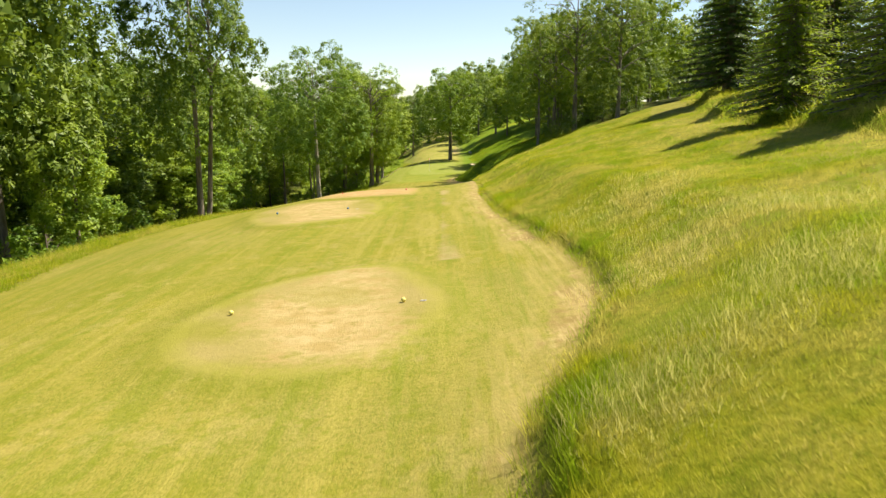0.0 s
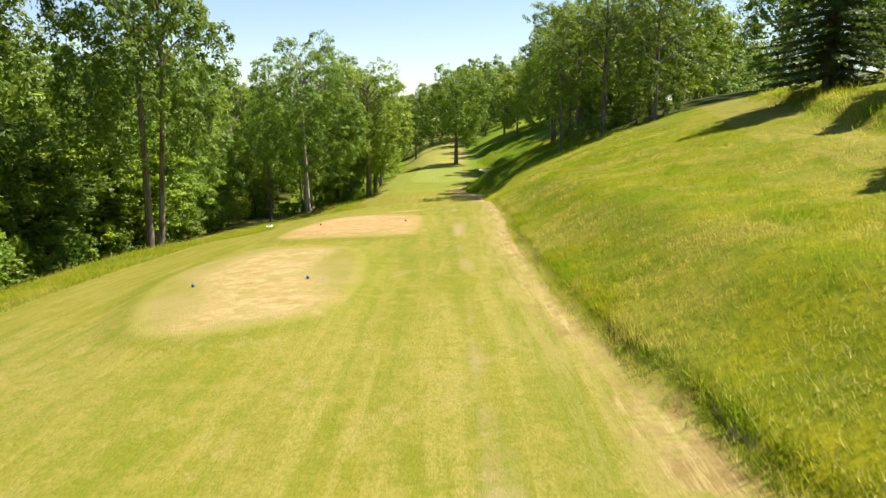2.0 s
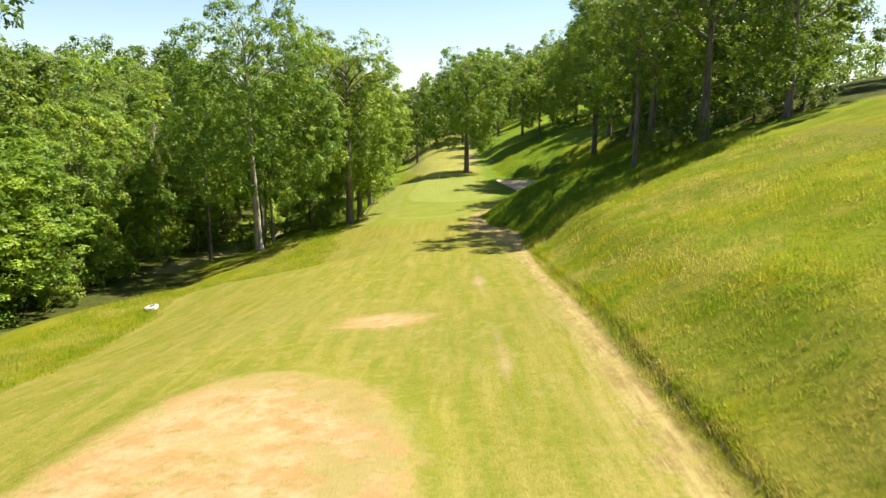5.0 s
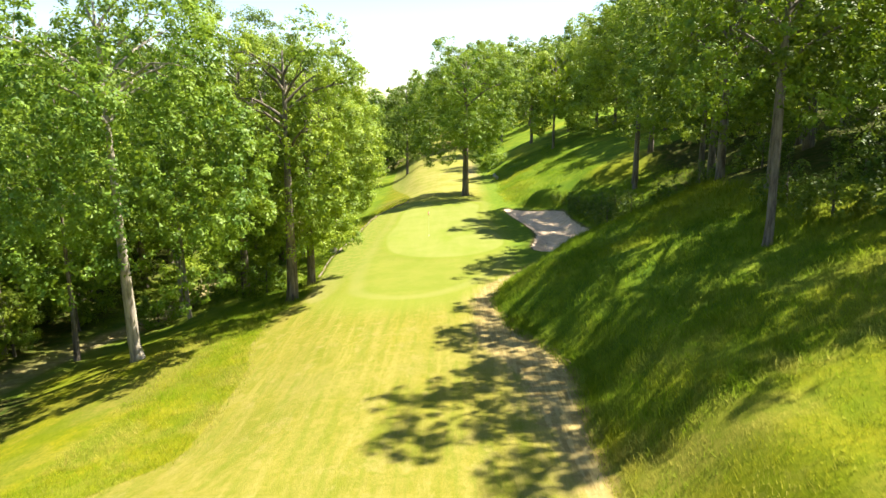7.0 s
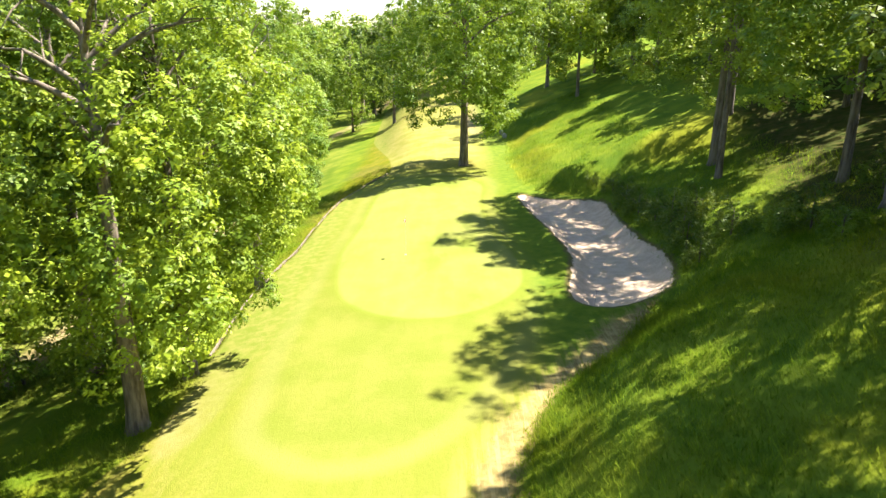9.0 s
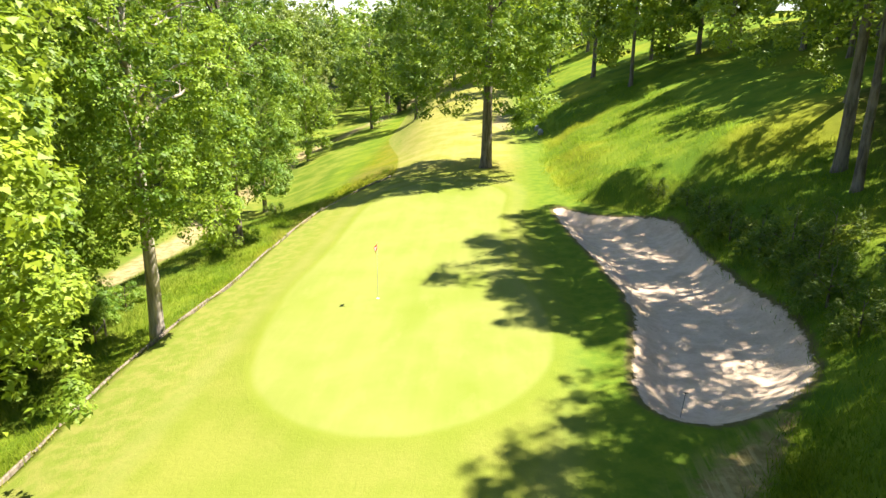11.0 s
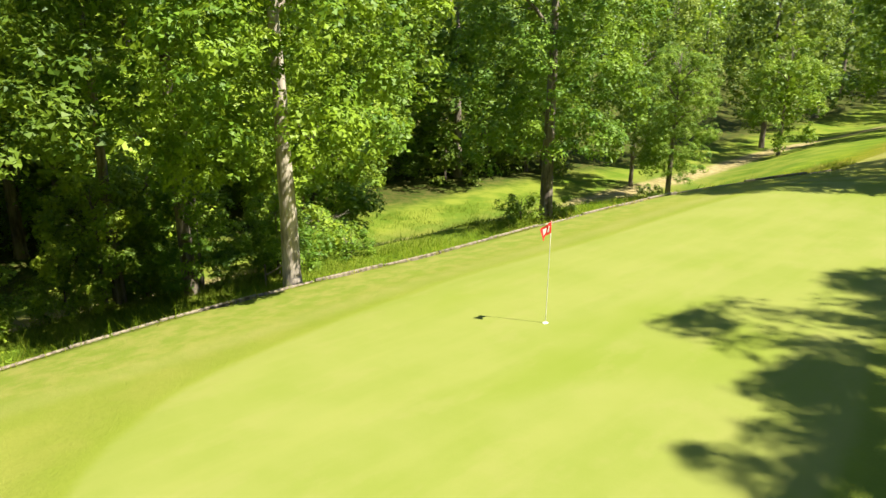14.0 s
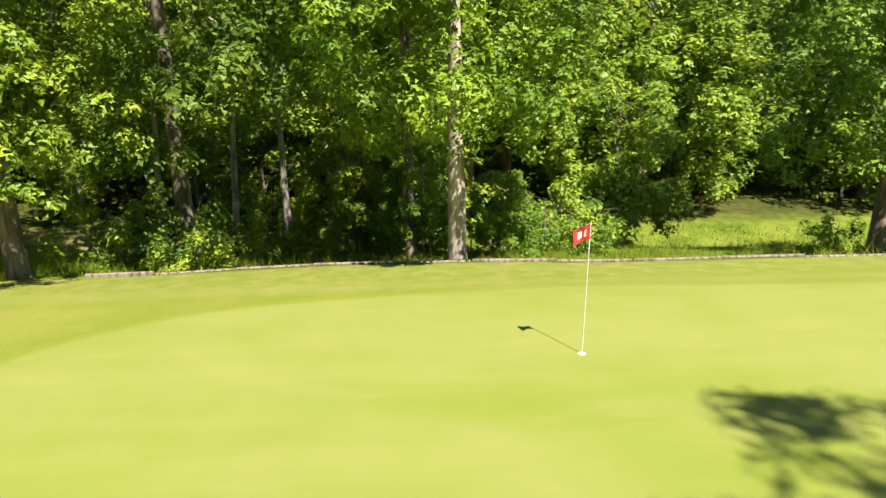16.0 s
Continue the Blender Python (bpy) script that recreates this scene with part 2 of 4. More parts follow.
def ground_material():
    m, tree, bsdf = material("turf_sand_and_soil")
    w = Web(tree)
    fine, small, mid, big = w.noise(9, 4, 0.7), w.noise(2.2, 4, 0.6), w.noise(0.55, 4, 0.6), w.noise(0.12, 3, 0.5)
    along = w.noise(1.6, 3, 0.6, (1.0, 0.10, 1.0))
    hair = w.noise(34, 3, 0.8, (1.0, 0.45, 1.0))
    # long grass
    rough = w.mix(w.ramp(mid, 0.36, 0.66), (0.130, 0.150, 0.005), (0.215, 0.200, 0.009))
    rough = w.mix(w.ramp(big, 0.50, 0.68, 0, 0.7), rough, (0.165, 0.145, 0.0375))
    rough = w.mix(w.ramp(w.noise(0.30, 4, 0.6), 0.48, 0.60, 0, 0.5), rough, (0.235, 0.200, 0.035))
    rough = w.mix(w.ramp(w.noise(0.42, 4, 0.65, (1.0, 0.8, 1.0)), 0.52, 0.60, 0, 0.4), rough, (0.104, 0.150, 0.006))
    rough = w.mix(w.ramp(small, 0.56, 0.75, 0, 0.55), rough, (0.15, 0.15, 0.03))
    rough = w.mix(w.ramp(w.noise(6.0, 3, 0.65), 0.50, 0.60, 0, 0.35), rough, (0.070, 0.100, 0.004))
    rough = w.mix(w.ramp(fine, 0.38, 0.62, 0.4, 0), rough, (0.07, 0.10, 0.004))
    place = w.put("ShaderNodeSeparateXYZ", Vector=w.coord).outputs
    # Greener growth towards the wood, with the bank's shade hue mixed into its colour.
    lush_shade = w.math("MULTIPLY", w.ramp(place["Y"], 62, 82, 0, 0.92), w.math("MAXIMUM", w.ramp(place["X"], -3, 1), w.math("MULTIPLY", w.ramp(place["Y"], 84, 94), w.ramp(place["X"], -7.8, -10.0, 0, 0.85))))
    lush = w.mix(w.ramp(mid, 0.36, 0.66), (0.080, 0.145, 0.012), (0.150, 0.205, 0.016))
    lush = w.mix(w.math("MULTIPLY", w.ramp(big, 0.50, 0.64, 0, 0.5), w.ramp(place["X"], -9, -5)), lush, (0.25, 0.24, 0.016))
    rough = w.mix(lush_shade, rough, lush)
    meadow = w.math("MULTIPLY", w.ramp(place["Y"], 94, 99), w.ramp(place["X"], -10.5, -13.0))
    rough = w.mix(meadow, rough, w.mix(w.ramp(mid, 0.36, 0.64), (0.090, 0.140, 0.013), (0.165, 0.195, 0.026)))
    # mown grass with mower bands
    mown = w.mix(w.ramp(mid, 0.33, 0.68), (0.152, 0.152, 0.015), (0.215, 0.185, 0.026))
    mown = w.mix(w.ramp(along, 0.38, 0.60, 0, 0.75), mown, (0.225, 0.190, 0.040))
    mown = w.mix(w.ramp(big, 0.52, 0.70, 0, 0.5), mown, (0.22, 0.185, 0.055))
    swath = w.noise(2.6, 3, 0.65, (1.0, 0.028, 1.0))
    mown = w.mix(w.ramp(swath, 0.50, 0.64, 0, 0.60), mown, (0.124, 0.150, 0.012))
    mown = w.mix(w.ramp(swath, 0.47, 0.35, 0, 0.72), mown, (0.275, 0.228, 0.056))
    clump = w.noise(1.1, 5, 0.72, (1.0, 0.6, 1.0))
    mown = w.mix(w.ramp(clump, 0.54, 0.64, 0, 0.6), mown, (0.285, 0.228, 0.075))
    mown = w.mix(w.ramp(w.noise(0.8, 5, 0.7), 0.44, 0.32, 0, 0.36), mown, (0.122, 0.146, 0.010))
    mown = w.mix(w.ramp(hair, 0.38, 0.62, 0.55, 0), mown, (0.080, 0.098, 0.008))
    mown = w.mix(w.ramp(w.noise(70, 2, 0.8, (1.0, 0.6, 1.0)), 0.46, 0.64, 0, 0.38), mown, (0.300, 0.268, 0.066))
    mown = w.mix(w.ramp(small, 0.52, 0.70, 0, 0.45), mown, (0.250, 0.205, 0.050))
    mown = w.mix(w.ramp(w.noise(4.5, 5, 0.75), 0.48, 0.64, 0, 0.5), mown, (0.125, 0.142, 0.010))
    # Past the green the turf's low-angle sheen is lightened into its colour.
    mown = w.mix(w.ramp(place["Y"], 128, 136, 0, 0.6), mown, w.mix(w.ramp(mid, 0.36, 0.64), (0.215, 0.225, 0.045), (0.290, 0.265, 0.085)))
    # straw and bare soil
    straw = w.mix(w.ramp(small, 0.35, 0.68), (0.26, 0.1925, 0.085), (0.31, 0.25, 0.135))
    straw = w.mix(w.ramp(fine, 0.50, 0.72, 0, 0.55), straw, (0.17, 0.125, 0.045))
    wear = w.math("ADD", w.math("MULTIPLY", w.math("SUBTRACT", small, 0.5), 1.9), w.math("MULTIPLY", w.math("SUBTRACT", fine, 0.5), 1.0))
    wear2 = w.math("MULTIPLY", w.math("SUBTRACT", mid, 0.5), 2.6)
    color = mown
    track = w.math("ADD", w.attr("d_track"), w.math("ADD", w.math("MULTIPLY", w.math("SUBTRACT", w.noise(0.5, 3, 0.6, (0.6, 0.35, 1.0)), 0.46), 1.6), w.math("MULTIPLY", wear, 0.22)))
    color = w.mix(w.ramp(track, -0.25, 0.10, 0.75, 0.0), color, straw)
    apron = w.mix(w.ramp(mid, 0.35, 0.65), (0.150, 0.180, 0.026), (0.192, 0.200, 0.040))
    apron = w.mix(w.ramp(hair, 0.35, 0.65, 0.2, 0), apron, (0.09, 0.125, 0.01))
    color = w.mix(w.ramp(w.attr("d_apron"), -0.5, 0.3, 0.6, 0), w.mix(w.ramp(w.attr("d_apron"), 0.5, 4.5, 0.75, 0), color, (0.162, 0.190, 0.026)), apron)
    color = w.mix(w.ramp(w.math("ABSOLUTE", w.math("ADD", w.attr("d_apron"), 0.35)), 0.1, 0.7, 0.30, 0), color, (0.25, 0.235, 0.08))
    # Lusher turf right of the green, with its tree shade put into the colour.
    shade_tint = w.math("MULTIPLY", w.ramp(place["Y"], 84, 96), w.ramp(w.math("ADD", place["X"], w.math("MULTIPLY", wear2, 0.5)), 2.2, 4.6, 0, 0.85))
    color = w.mix(shade_tint, color, w.mix(w.ramp(small, 0.35, 0.65), (0.070, 0.135, 0.010), (0.120, 0.175, 0.014)))
    fringe = w.math("MULTIPLY", w.ramp(place["Y"], 93, 99), w.ramp(place["X"], -5.2, -7.4, 0, 0.8))
    color = w.mix(fringe, color, w.mix(w.ramp(small, 0.35, 0.68), (0.130, 0.170, 0.024), (0.200, 0.200, 0.050)))
    collar = (0.138, 0.176, 0.018)
    color = w.mix(w.ramp(w.math("ADD", w.attr("d_green"), w.math("MULTIPLY", wear2, 0.25)), 0.15, 0.95, 0.45, 0), color, collar)
    green = w.mix(w.ramp(mid, 0.3, 0.7), (0.166, 0.195, 0.036), (0.190, 0.208, 0.048))
    green = w.mix(w.ramp(along, 0.4, 0.62, 0, 0.35), green, (0.212, 0.220, 0.056))
    green = w.mix(w.ramp(w.noise(0.22, 3, 0.55, (1.0, 0.45, 1.0)), 0.48, 0.62, 0, 0.6), green, (0.140, 0.184, 0.018))
    green = w.mix(w.ramp(w.noise(1.3, 4, 0.65, (1.0, 0.5, 1.0)), 0.52, 0.66, 0, 0.3), green, (0.215, 0.212, 0.062))
    color = w.mix(w.ramp(w.math("ADD", w.attr("d_green"), w.math("MULTIPLY", wear, 0.10)), -0.14, 0.14, 1, 0), color, green)
    tee = w.mix(w.ramp(mid, 0.35, 0.65), (0.185, 0.170, 0.032), (0.25, 0.20, 0.075))
    color = w.mix(w.ramp(w.math("ADD", w.attr("d_tee"), w.math("MULTIPLY", wear, 0.3)), -0.3, 0.2, 0.8, 0), color, tee)
    color = w.mix(w.ramp(w.math("ABSOLUTE", w.math("ADD", w.attr("d_tee"), -0.22)), 0.08, 0.42, 0.25, 0), color, (0.125, 0.148, 0.010))
    color = w.mix(w.ramp(w.math("ABSOLUTE", w.math("ADD", w.attr("d_tee"), 0.18)), 0.08, 0.26, 0.28, 0), color, (0.245, 0.232, 0.040))
    soil = w.mix(w.ramp(small, 0.35, 0.7), w.mix(w.ramp(place["Y"], 34, 36.5), (0.285, 0.205, 0.082), (0.320, 0.192, 0.082)), w.mix(w.ramp(place["Y"], 34, 36.5), (0.385, 0.292, 0.145), (0.425, 0.280, 0.150)))
    soil = w.mix(w.ramp(fine, 0.5, 0.7, 0, 0.35), soil, (0.18, 0.14, 0.045))
    soil = w.mix(w.ramp(w.noise(3.2, 5, 0.75), 0.52, 0.66, 0, 0.6), soil, (0.175, 0.155, 0.035))
    soil = w.mix(w.ramp(w.noise(0.9, 4, 0.6), 0.52, 0.64, 0, 0.45), soil, (0.42, 0.33, 0.18))
    soil = w.mix(w.ramp(w.noise(0.45, 5, 0.7), 0.50, 0.60, 0, 0.6), soil, (0.215, 0.185, 0.050))
    color = w.mix(w.ramp(w.math("ADD", w.attr("d_bald"), w.math("ADD", w.math("MULTIPLY", wear, 0.95), w.math("MULTIPLY", wear2, 0.55))), -0.5, 0.4, 0.86, 0), color, soil)
    # boundary of the mown corridor
    cut = w.math("ADD", w.attr("d_mown"), w.math("MULTIPLY", wear, 0.16))
    color = w.mix(w.ramp(cut, -0.05, 0.10), color, rough)
    beside = w.math("MULTIPLY", w.ramp(w.attr("d_path"), 0.0, 1.1, 0.5, 0.0), w.ramp(w.noise(5.0, 4, 0.7, (1.0, 0.06, 1.0)), 0.40, 0.60))
    beside = w.math("MULTIPLY", beside, w.ramp(w.attr("d_mown"), 0.0, -0.1))
    color = w.mix(beside, color, (0.30, 0.235, 0.085))
    path = w.mix(w.ramp(small, 0.34, 0.66), (0.205, 0.142, 0.052), (0.350, 0.262, 0.112))
    path = w.mix(w.ramp(fine, 0.45, 0.65, 0, 0.45), path, (0.15, 0.11, 0.038))
    path = w.mix(w.ramp(w.noise(7.0, 4, 0.7, (1.0, 0.05, 1.0)), 0.48, 0.60, 0, 0.55), path, (0.42, 0.330, 0.150))
    rut = w.math("ADD", w.attr("d_mown"), w.math("MULTIPLY", wear, 0.12))
    path = w.mix(w.ramp(rut, -0.34, -0.10, 0, 0.7), path, w.mix(w.ramp(small, 0.38, 0.62), (0.125, 0.078, 0.026), (0.235, 0.150, 0.058)))
    dirt = w.math("ADD", w.attr("d_path"), w.math("ADD", w.math("MULTIPLY", wear, 0.62), w.math("MULTIPLY", wear2, 0.15)))
    whole = w.math("MAXIMUM", w.ramp(w.noise(0.55, 4, 0.65, (1.2, 0.45, 1.0)), 0.44, 0.56), w.ramp(place["Y"], 20, 34, 0.25, 0.85))
    color = w.mix(w.math("MULTIPLY", w.ramp(dirt, -0.30, 0.22, 0.92, 0), whole), color, path)
    lane = w.math("ADD", w.attr("d_lane"), w.math("MULTIPLY", wear2, 0.5))
    turf = w.mix(w.ramp(mid, 0.35, 0.65), (0.085, 0.13, 0.015), (0.15, 0.165, 0.03))
    color = w.mix(w.ramp(lane, 0.9, 2.4, 0.9, 0), color, turf)
    color = w.mix(w.ramp(lane, -0.4, 0.5, 0.85, 0), color, w.mix(w.ramp(small, 0.35, 0.65), (0.22, 0.165, 0.075), (0.36, 0.285, 0.150)))
    # woodland floor
    litter = w.mix(w.ramp(small, 0.35, 0.65), (0.035, 0.055, 0.008), (0.075, 0.070, 0.020))
    color = w.mix(w.ramp(w.math("ADD", w.attr("d_wood"), wear2), 2.0, -1.5), color, litter)
    # sand
    sand = w.mix(w.ramp(small, 0.3, 0.7), (0.50, 0.378, 0.262), (0.62, 0.482, 0.345))
    sand = w.mix(w.ramp(fine, 0.5, 0.75, 0, 0.5), sand, (0.36, 0.28, 0.195))
    sand = w.mix(w.ramp(w.noise(0.7, 4, 0.65), 0.50, 0.66, 0, 0.45), sand, (0.40, 0.30, 0.19))
    lip = w.math("ADD", w.attr("d_sand"), w.math("ADD", w.math("MULTIPLY", wear, 0.22), w.math("MULTIPLY", wear2, 0.08)))
    color = w.mix(w.ramp(w.math("ABSOLUTE", lip), 0.05, 0.28, 0.8, 0), color, (0.12, 0.09, 0.04))
    color = w.mix(w.ramp(lip, -0.08, 0.02, 1, 0), color, sand)
    tree.links.new(color, bsdf.inputs["Base Color"])
    bsdf.inputs["Roughness"].default_value = 0.9
    bsdf.inputs["Specular IOR Level"].default_value = 0.04
    relief = w.math("ADD", w.math("MULTIPLY", fine, 0.6), w.math("MULTIPLY", hair, 0.4))
    relief = w.math("MULTIPLY", relief, w.ramp(w.attr("d_green"), -0.1, 0.3, 0.12, 1.0))
    w.bump(relief, 0.42, 0.08, bsdf)
    return m


def leaf_material(name, dark, light, glow, gloss=0.35, thin=0.42):
    m, tree, bsdf = material(name)
    w = Web(tree)
    geo = tree.nodes.new("ShaderNodeNewGeometry")
    info = tree.nodes.new("ShaderNodeObjectInfo")
    c = w.mix(w.ramp(geo.outputs["Random Per Island"], 0, 1, 0.22, 0.88), dark, light)
    c = w.mix(w.ramp(w.noise(0.55, 3), 0.40, 0.62, 0.0, 0.7), c, glow)
    hs = w.put("ShaderNodeHueSaturation", Color=c, Hue=w.ramp(info.outputs["Random"], 0, 1, 0.485, 0.512), Value=w.ramp(info.outputs["Random"], 0, 1, 1.12, 0.85))
    tree.links.new(hs.outputs[0], bsdf.inputs["Base Color"])
    bsdf.inputs["Roughness"].default_value = 0.55
    bsdf.inputs["Specular IOR Level"].default_value = gloss
    tr = w.put("ShaderNodeBsdfTranslucent", Color=w.mix(0.55, hs.outputs[0], glow))
    ms = w.put("ShaderNodeMixShader", Fac=thin)
    tree.links.new(bsdf.outputs[0], ms.inputs[1])
    tree.links.new(tr.outputs[0], ms.inputs[2])
    tree.links.new(ms.outputs[0], tree.nodes["Material Output"].inputs["Surface"])
    return m


def blade_material():
    """Long grass: lush green, yellow-green and straw in patches; greener towards the wood."""
    m, tree, bsdf = material("long_grass_blade")
    w = Web(tree)
    geo = tree.nodes.new("ShaderNodeNewGeometry")
    place = w.put("ShaderNodeSeparateXYZ", Vector=w.coord).outputs
    # Same zone for the blades: lusher growth, the shaded bank's hue included.
    lush_shade = w.math("MULTIPLY", w.ramp(place["Y"], 62, 82, 0, 0.92), w.math("MAXIMUM", w.ramp(place["X"], -3, 1), w.math("MULTIPLY", w.ramp(place["Y"], 84, 94), w.ramp(place["X"], -7.8, -10.0, 0, 0.85))))
    c = w.mix(geo.outputs["Random Per Island"], (0.225, 0.252, 0.008), (0.430, 0.412, 0.030))
    c = w.mix(w.ramp(w.noise(0.30, 4, 0.6), 0.46, 0.58, 0, 0.75), c, (0.50, 0.425, 0.110))
    c = w.mix(w.ramp(w.noise(0.42, 4, 0.65, (1.0, 0.8, 1.0)), 0.52, 0.60, 0, 0.5), c, (0.165, 0.255, 0.008))
    c = w.mix(w.ramp(w.noise(1.25, 4, 0.65), 0.52, 0.62, 0, 0.40), c, (0.44, 0.365, 0.11))
    c = w.mix(w.ramp(w.noise(1.0, 3, 0.6, (1.0, 0.7, 1.0)), 0.50, 0.42, 0, 0.72), c, (0.165, 0.280, 0.008))
    c = w.mix(w.ramp(w.noise(2.3, 4, 0.7), 0.52, 0.63, 0, 0.5), c, (0.12, 0.185, 0.006))
    c = w.mix(w.ramp(w.noise(6.0, 3, 0.65), 0.52, 0.60, 0, 0.3), c, (0.12, 0.18, 0.005))
    c = w.mix(w.ramp(w.noise(4.2, 3, 0.7), 0.52, 0.64, 0, 0.25), c, (0.46, 0.425, 0.10))
    lush = w.mix(geo.outputs["Random Per Island"], (0.090, 0.185, 0.012), (0.215, 0.310, 0.018))
    lush = w.mix(w.math("MULTIPLY", w.ramp(w.noise(0.12, 3, 0.5), 0.50, 0.64, 0, 0.5), w.ramp(place["X"], -9, -5)), lush, (0.33, 0.31, 0.020))
    lush = w.mix(w.ramp(w.noise(1.6, 4, 0.7), 0.50, 0.62, 0, 0.65), lush, (0.265, 0.345, 0.026))
    lush = w.mix(w.ramp(w.noise(2.4, 4, 0.7, (1.0, 0.8, 1.0)), 0.52, 0.62, 0, 0.6), lush, (0.060, 0.135, 0.010))
    c = w.mix(lush_shade, c, lush)
    meadow = w.math("MULTIPLY", w.ramp(place["Y"], 94, 99), w.ramp(place["X"], -10.5, -13.0))
    c = w.mix(meadow, c, w.mix(geo.outputs["Random Per Island"], (0.100, 0.165, 0.014), (0.215, 0.255, 0.030)))
    tree.links.new(c, bsdf.inputs["Base Color"])
    bsdf.inputs["Roughness"].default_value = 0.8
    bsdf.inputs["Specular IOR Level"].default_value = 0.0
    tr = w.put("ShaderNodeBsdfTranslucent", Color=c)
    ms = w.put("ShaderNodeMixShader", Fac=0.60)
    tree.links.new(bsdf.outputs[0], ms.inputs[1])
    tree.links.new(tr.outputs[0], ms.inputs[2])
    tree.links.new(ms.outputs[0], tree.nodes["Material Output"].inputs["Surface"])
    return m


def bark_material(name, dark, light, scale=6.0):
    m, tree, bsdf = material(name)
    w = Web(tree)
    ridges = w.noise(scale, 5, 0.65, (1.0, 1.0, 0.16))
    patch = w.noise(1.1, 3, 0.6)
    c = w.mix(w.ramp(ridges, 0.32, 0.66), dark, light)
    c = w.mix(w.ramp(patch, 0.52, 0.72, 0, 0.5), c, (0.10, 0.11, 0.05))
    tree.links.new(c, bsdf.inputs["Base Color"])
    bsdf.inputs["Roughness"].default_value = 0.92
    w.bump(ridges, 0.9, 0.05, bsdf)
    return m


def plain_material(name, color, rough=0.5, vary=0.25, scale=14.0, metal=0.0):
    m, tree, bsdf = material(name)
    w = Web(tree)
    c = w.mix(w.ramp(w.noise(scale, 4, 0.6), 0.35, 0.7, 0, vary), color, tuple(0.55 * q for q in color))
    tree.links.new(c, bsdf.inputs["Base Color"])
    bsdf.inputs["Roughness"].default_value, bsdf.inputs["Metallic"].default_value = rough, metal
    return m


TURF = ground_material()
# Mid-green leaf; on the hillside oaks its darkness stands for their shaded side.
MIDLEAF = leaf_material("ash_shade_leaf", (0.045, 0.098, 0.010), (0.128, 0.206, 0.018), (0.240, 0.318, 0.024), thin=0.40)
OAK = leaf_material("oak_leaf", (0.070, 0.145, 0.010), (0.190, 0.300, 0.018), (0.360, 0.455, 0.024), thin=0.36)
ASH = leaf_material("ash_leaf", (0.064, 0.142, 0.013), (0.172, 0.284, 0.022), (0.315, 0.415, 0.028), thin=0.36)
WOODS = leaf_material("woodland_leaf", (0.038, 0.086, 0.010), (0.112, 0.186, 0.018), (0.210, 0.285, 0.022), thin=0.36)
NEEDLE = leaf_material("conifer_needle", (0.036, 0.076, 0.014), (0.098, 0.150, 0.026), (0.150, 0.210, 0.028), 0.25)
SPRUCE = leaf_material("spruce_needle", (0.075, 0.140, 0.016), (0.230, 0.310, 0.028), (0.36, 0.44, 0.034), 0.25, 0.5)
BLADE = blade_material()
BARK = bark_material("grey_brown_bark", (0.0675, 0.0513, 0.0378), (0.23, 0.189, 0.142))
PALE_BARK = bark_material("pale_bark", (0.18, 0.152, 0.12), (0.48, 0.41, 0.33))
TIMBER = bark_material("weathered_timber", (0.09, 0.07, 0.045), (0.27, 0.22, 0.155), 9.0)


# meshes
def part(name, verts, faces, mat, parent=None, label="", smooth=False):
    me = bpy.data.meshes.new(name)
    me.from_pydata(verts, [], faces)
    if smooth:
        me.polygons.foreach_set("use_smooth", [True] * len(me.polygons))
    me.materials.append(mat)
    me.update()
    ob = new(name, me)
    ob.parent = parent
    if label:
        tagged(ob, label)
    return ob


def quads(name, v, mat, parent=None, label=""):
    """One mesh of separate leaves or blades; v: leaves x corners x 3."""
    n, k = v.shape[:2]
    me = bpy.data.meshes.new(name)
    me.vertices.add(k * n)
    me.vertices.foreach_set("co", np.ascontiguousarray(v, np.float32).ravel())
    me.loops.add(k * n)
    me.loops.foreach_set("vertex_index", np.arange(k * n, dtype=np.int32))
    me.polygons.add(n)
    me.polygons.foreach_set("loop_start", np.arange(0, k * n, k, dtype=np.int32))
    me.materials.append(mat)
    me.update(calc_edges=True)
    ob = new(name, me)
    ob.parent = parent
    if label:
        tagged(ob, label)
    return ob


def tube(pts, radii, sides=7):
    """Verts and faces of a tapered tube along the points."""
    pts = np.asarray(pts, float)
    verts, faces = [], []
    for i, p in enumerate(pts):
        d = pts[min(i + 1, len(pts) - 1)] - pts[max(i - 1, 0)]
        d = d / (np.linalg.norm(d) + 1e-9)
        u = np.cross(d, (0.31, 0.87, 0.38))
        u /= np.linalg.norm(u) + 1e-9
        v = np.cross(d, u)
        for k in range(sides):
            a = 2 * math.pi * k / sides
            verts.append(tuple(p + radii[i] * (math.cos(a) * u + math.sin(a) * v)))
    for i in range(len(pts) - 1):
        for k in range(sides):
            a, b = i * sides + k, i * sides + (k + 1) % sides
            faces.append((a, b, b + sides, a + sides))
    faces.append(tuple((len(pts) - 1) * sides + k for k in range(sides)))
    return verts, faces


def join(pieces):
    verts, faces = [], []
    for v, f in pieces:
        n = len(verts)
        verts += v
        faces += [tuple(i + n for i in q) for q in f]
    return verts, faces


def unit(a):
    return a / (np.linalg.norm(a, axis=-1, keepdims=True) + 1e-9)


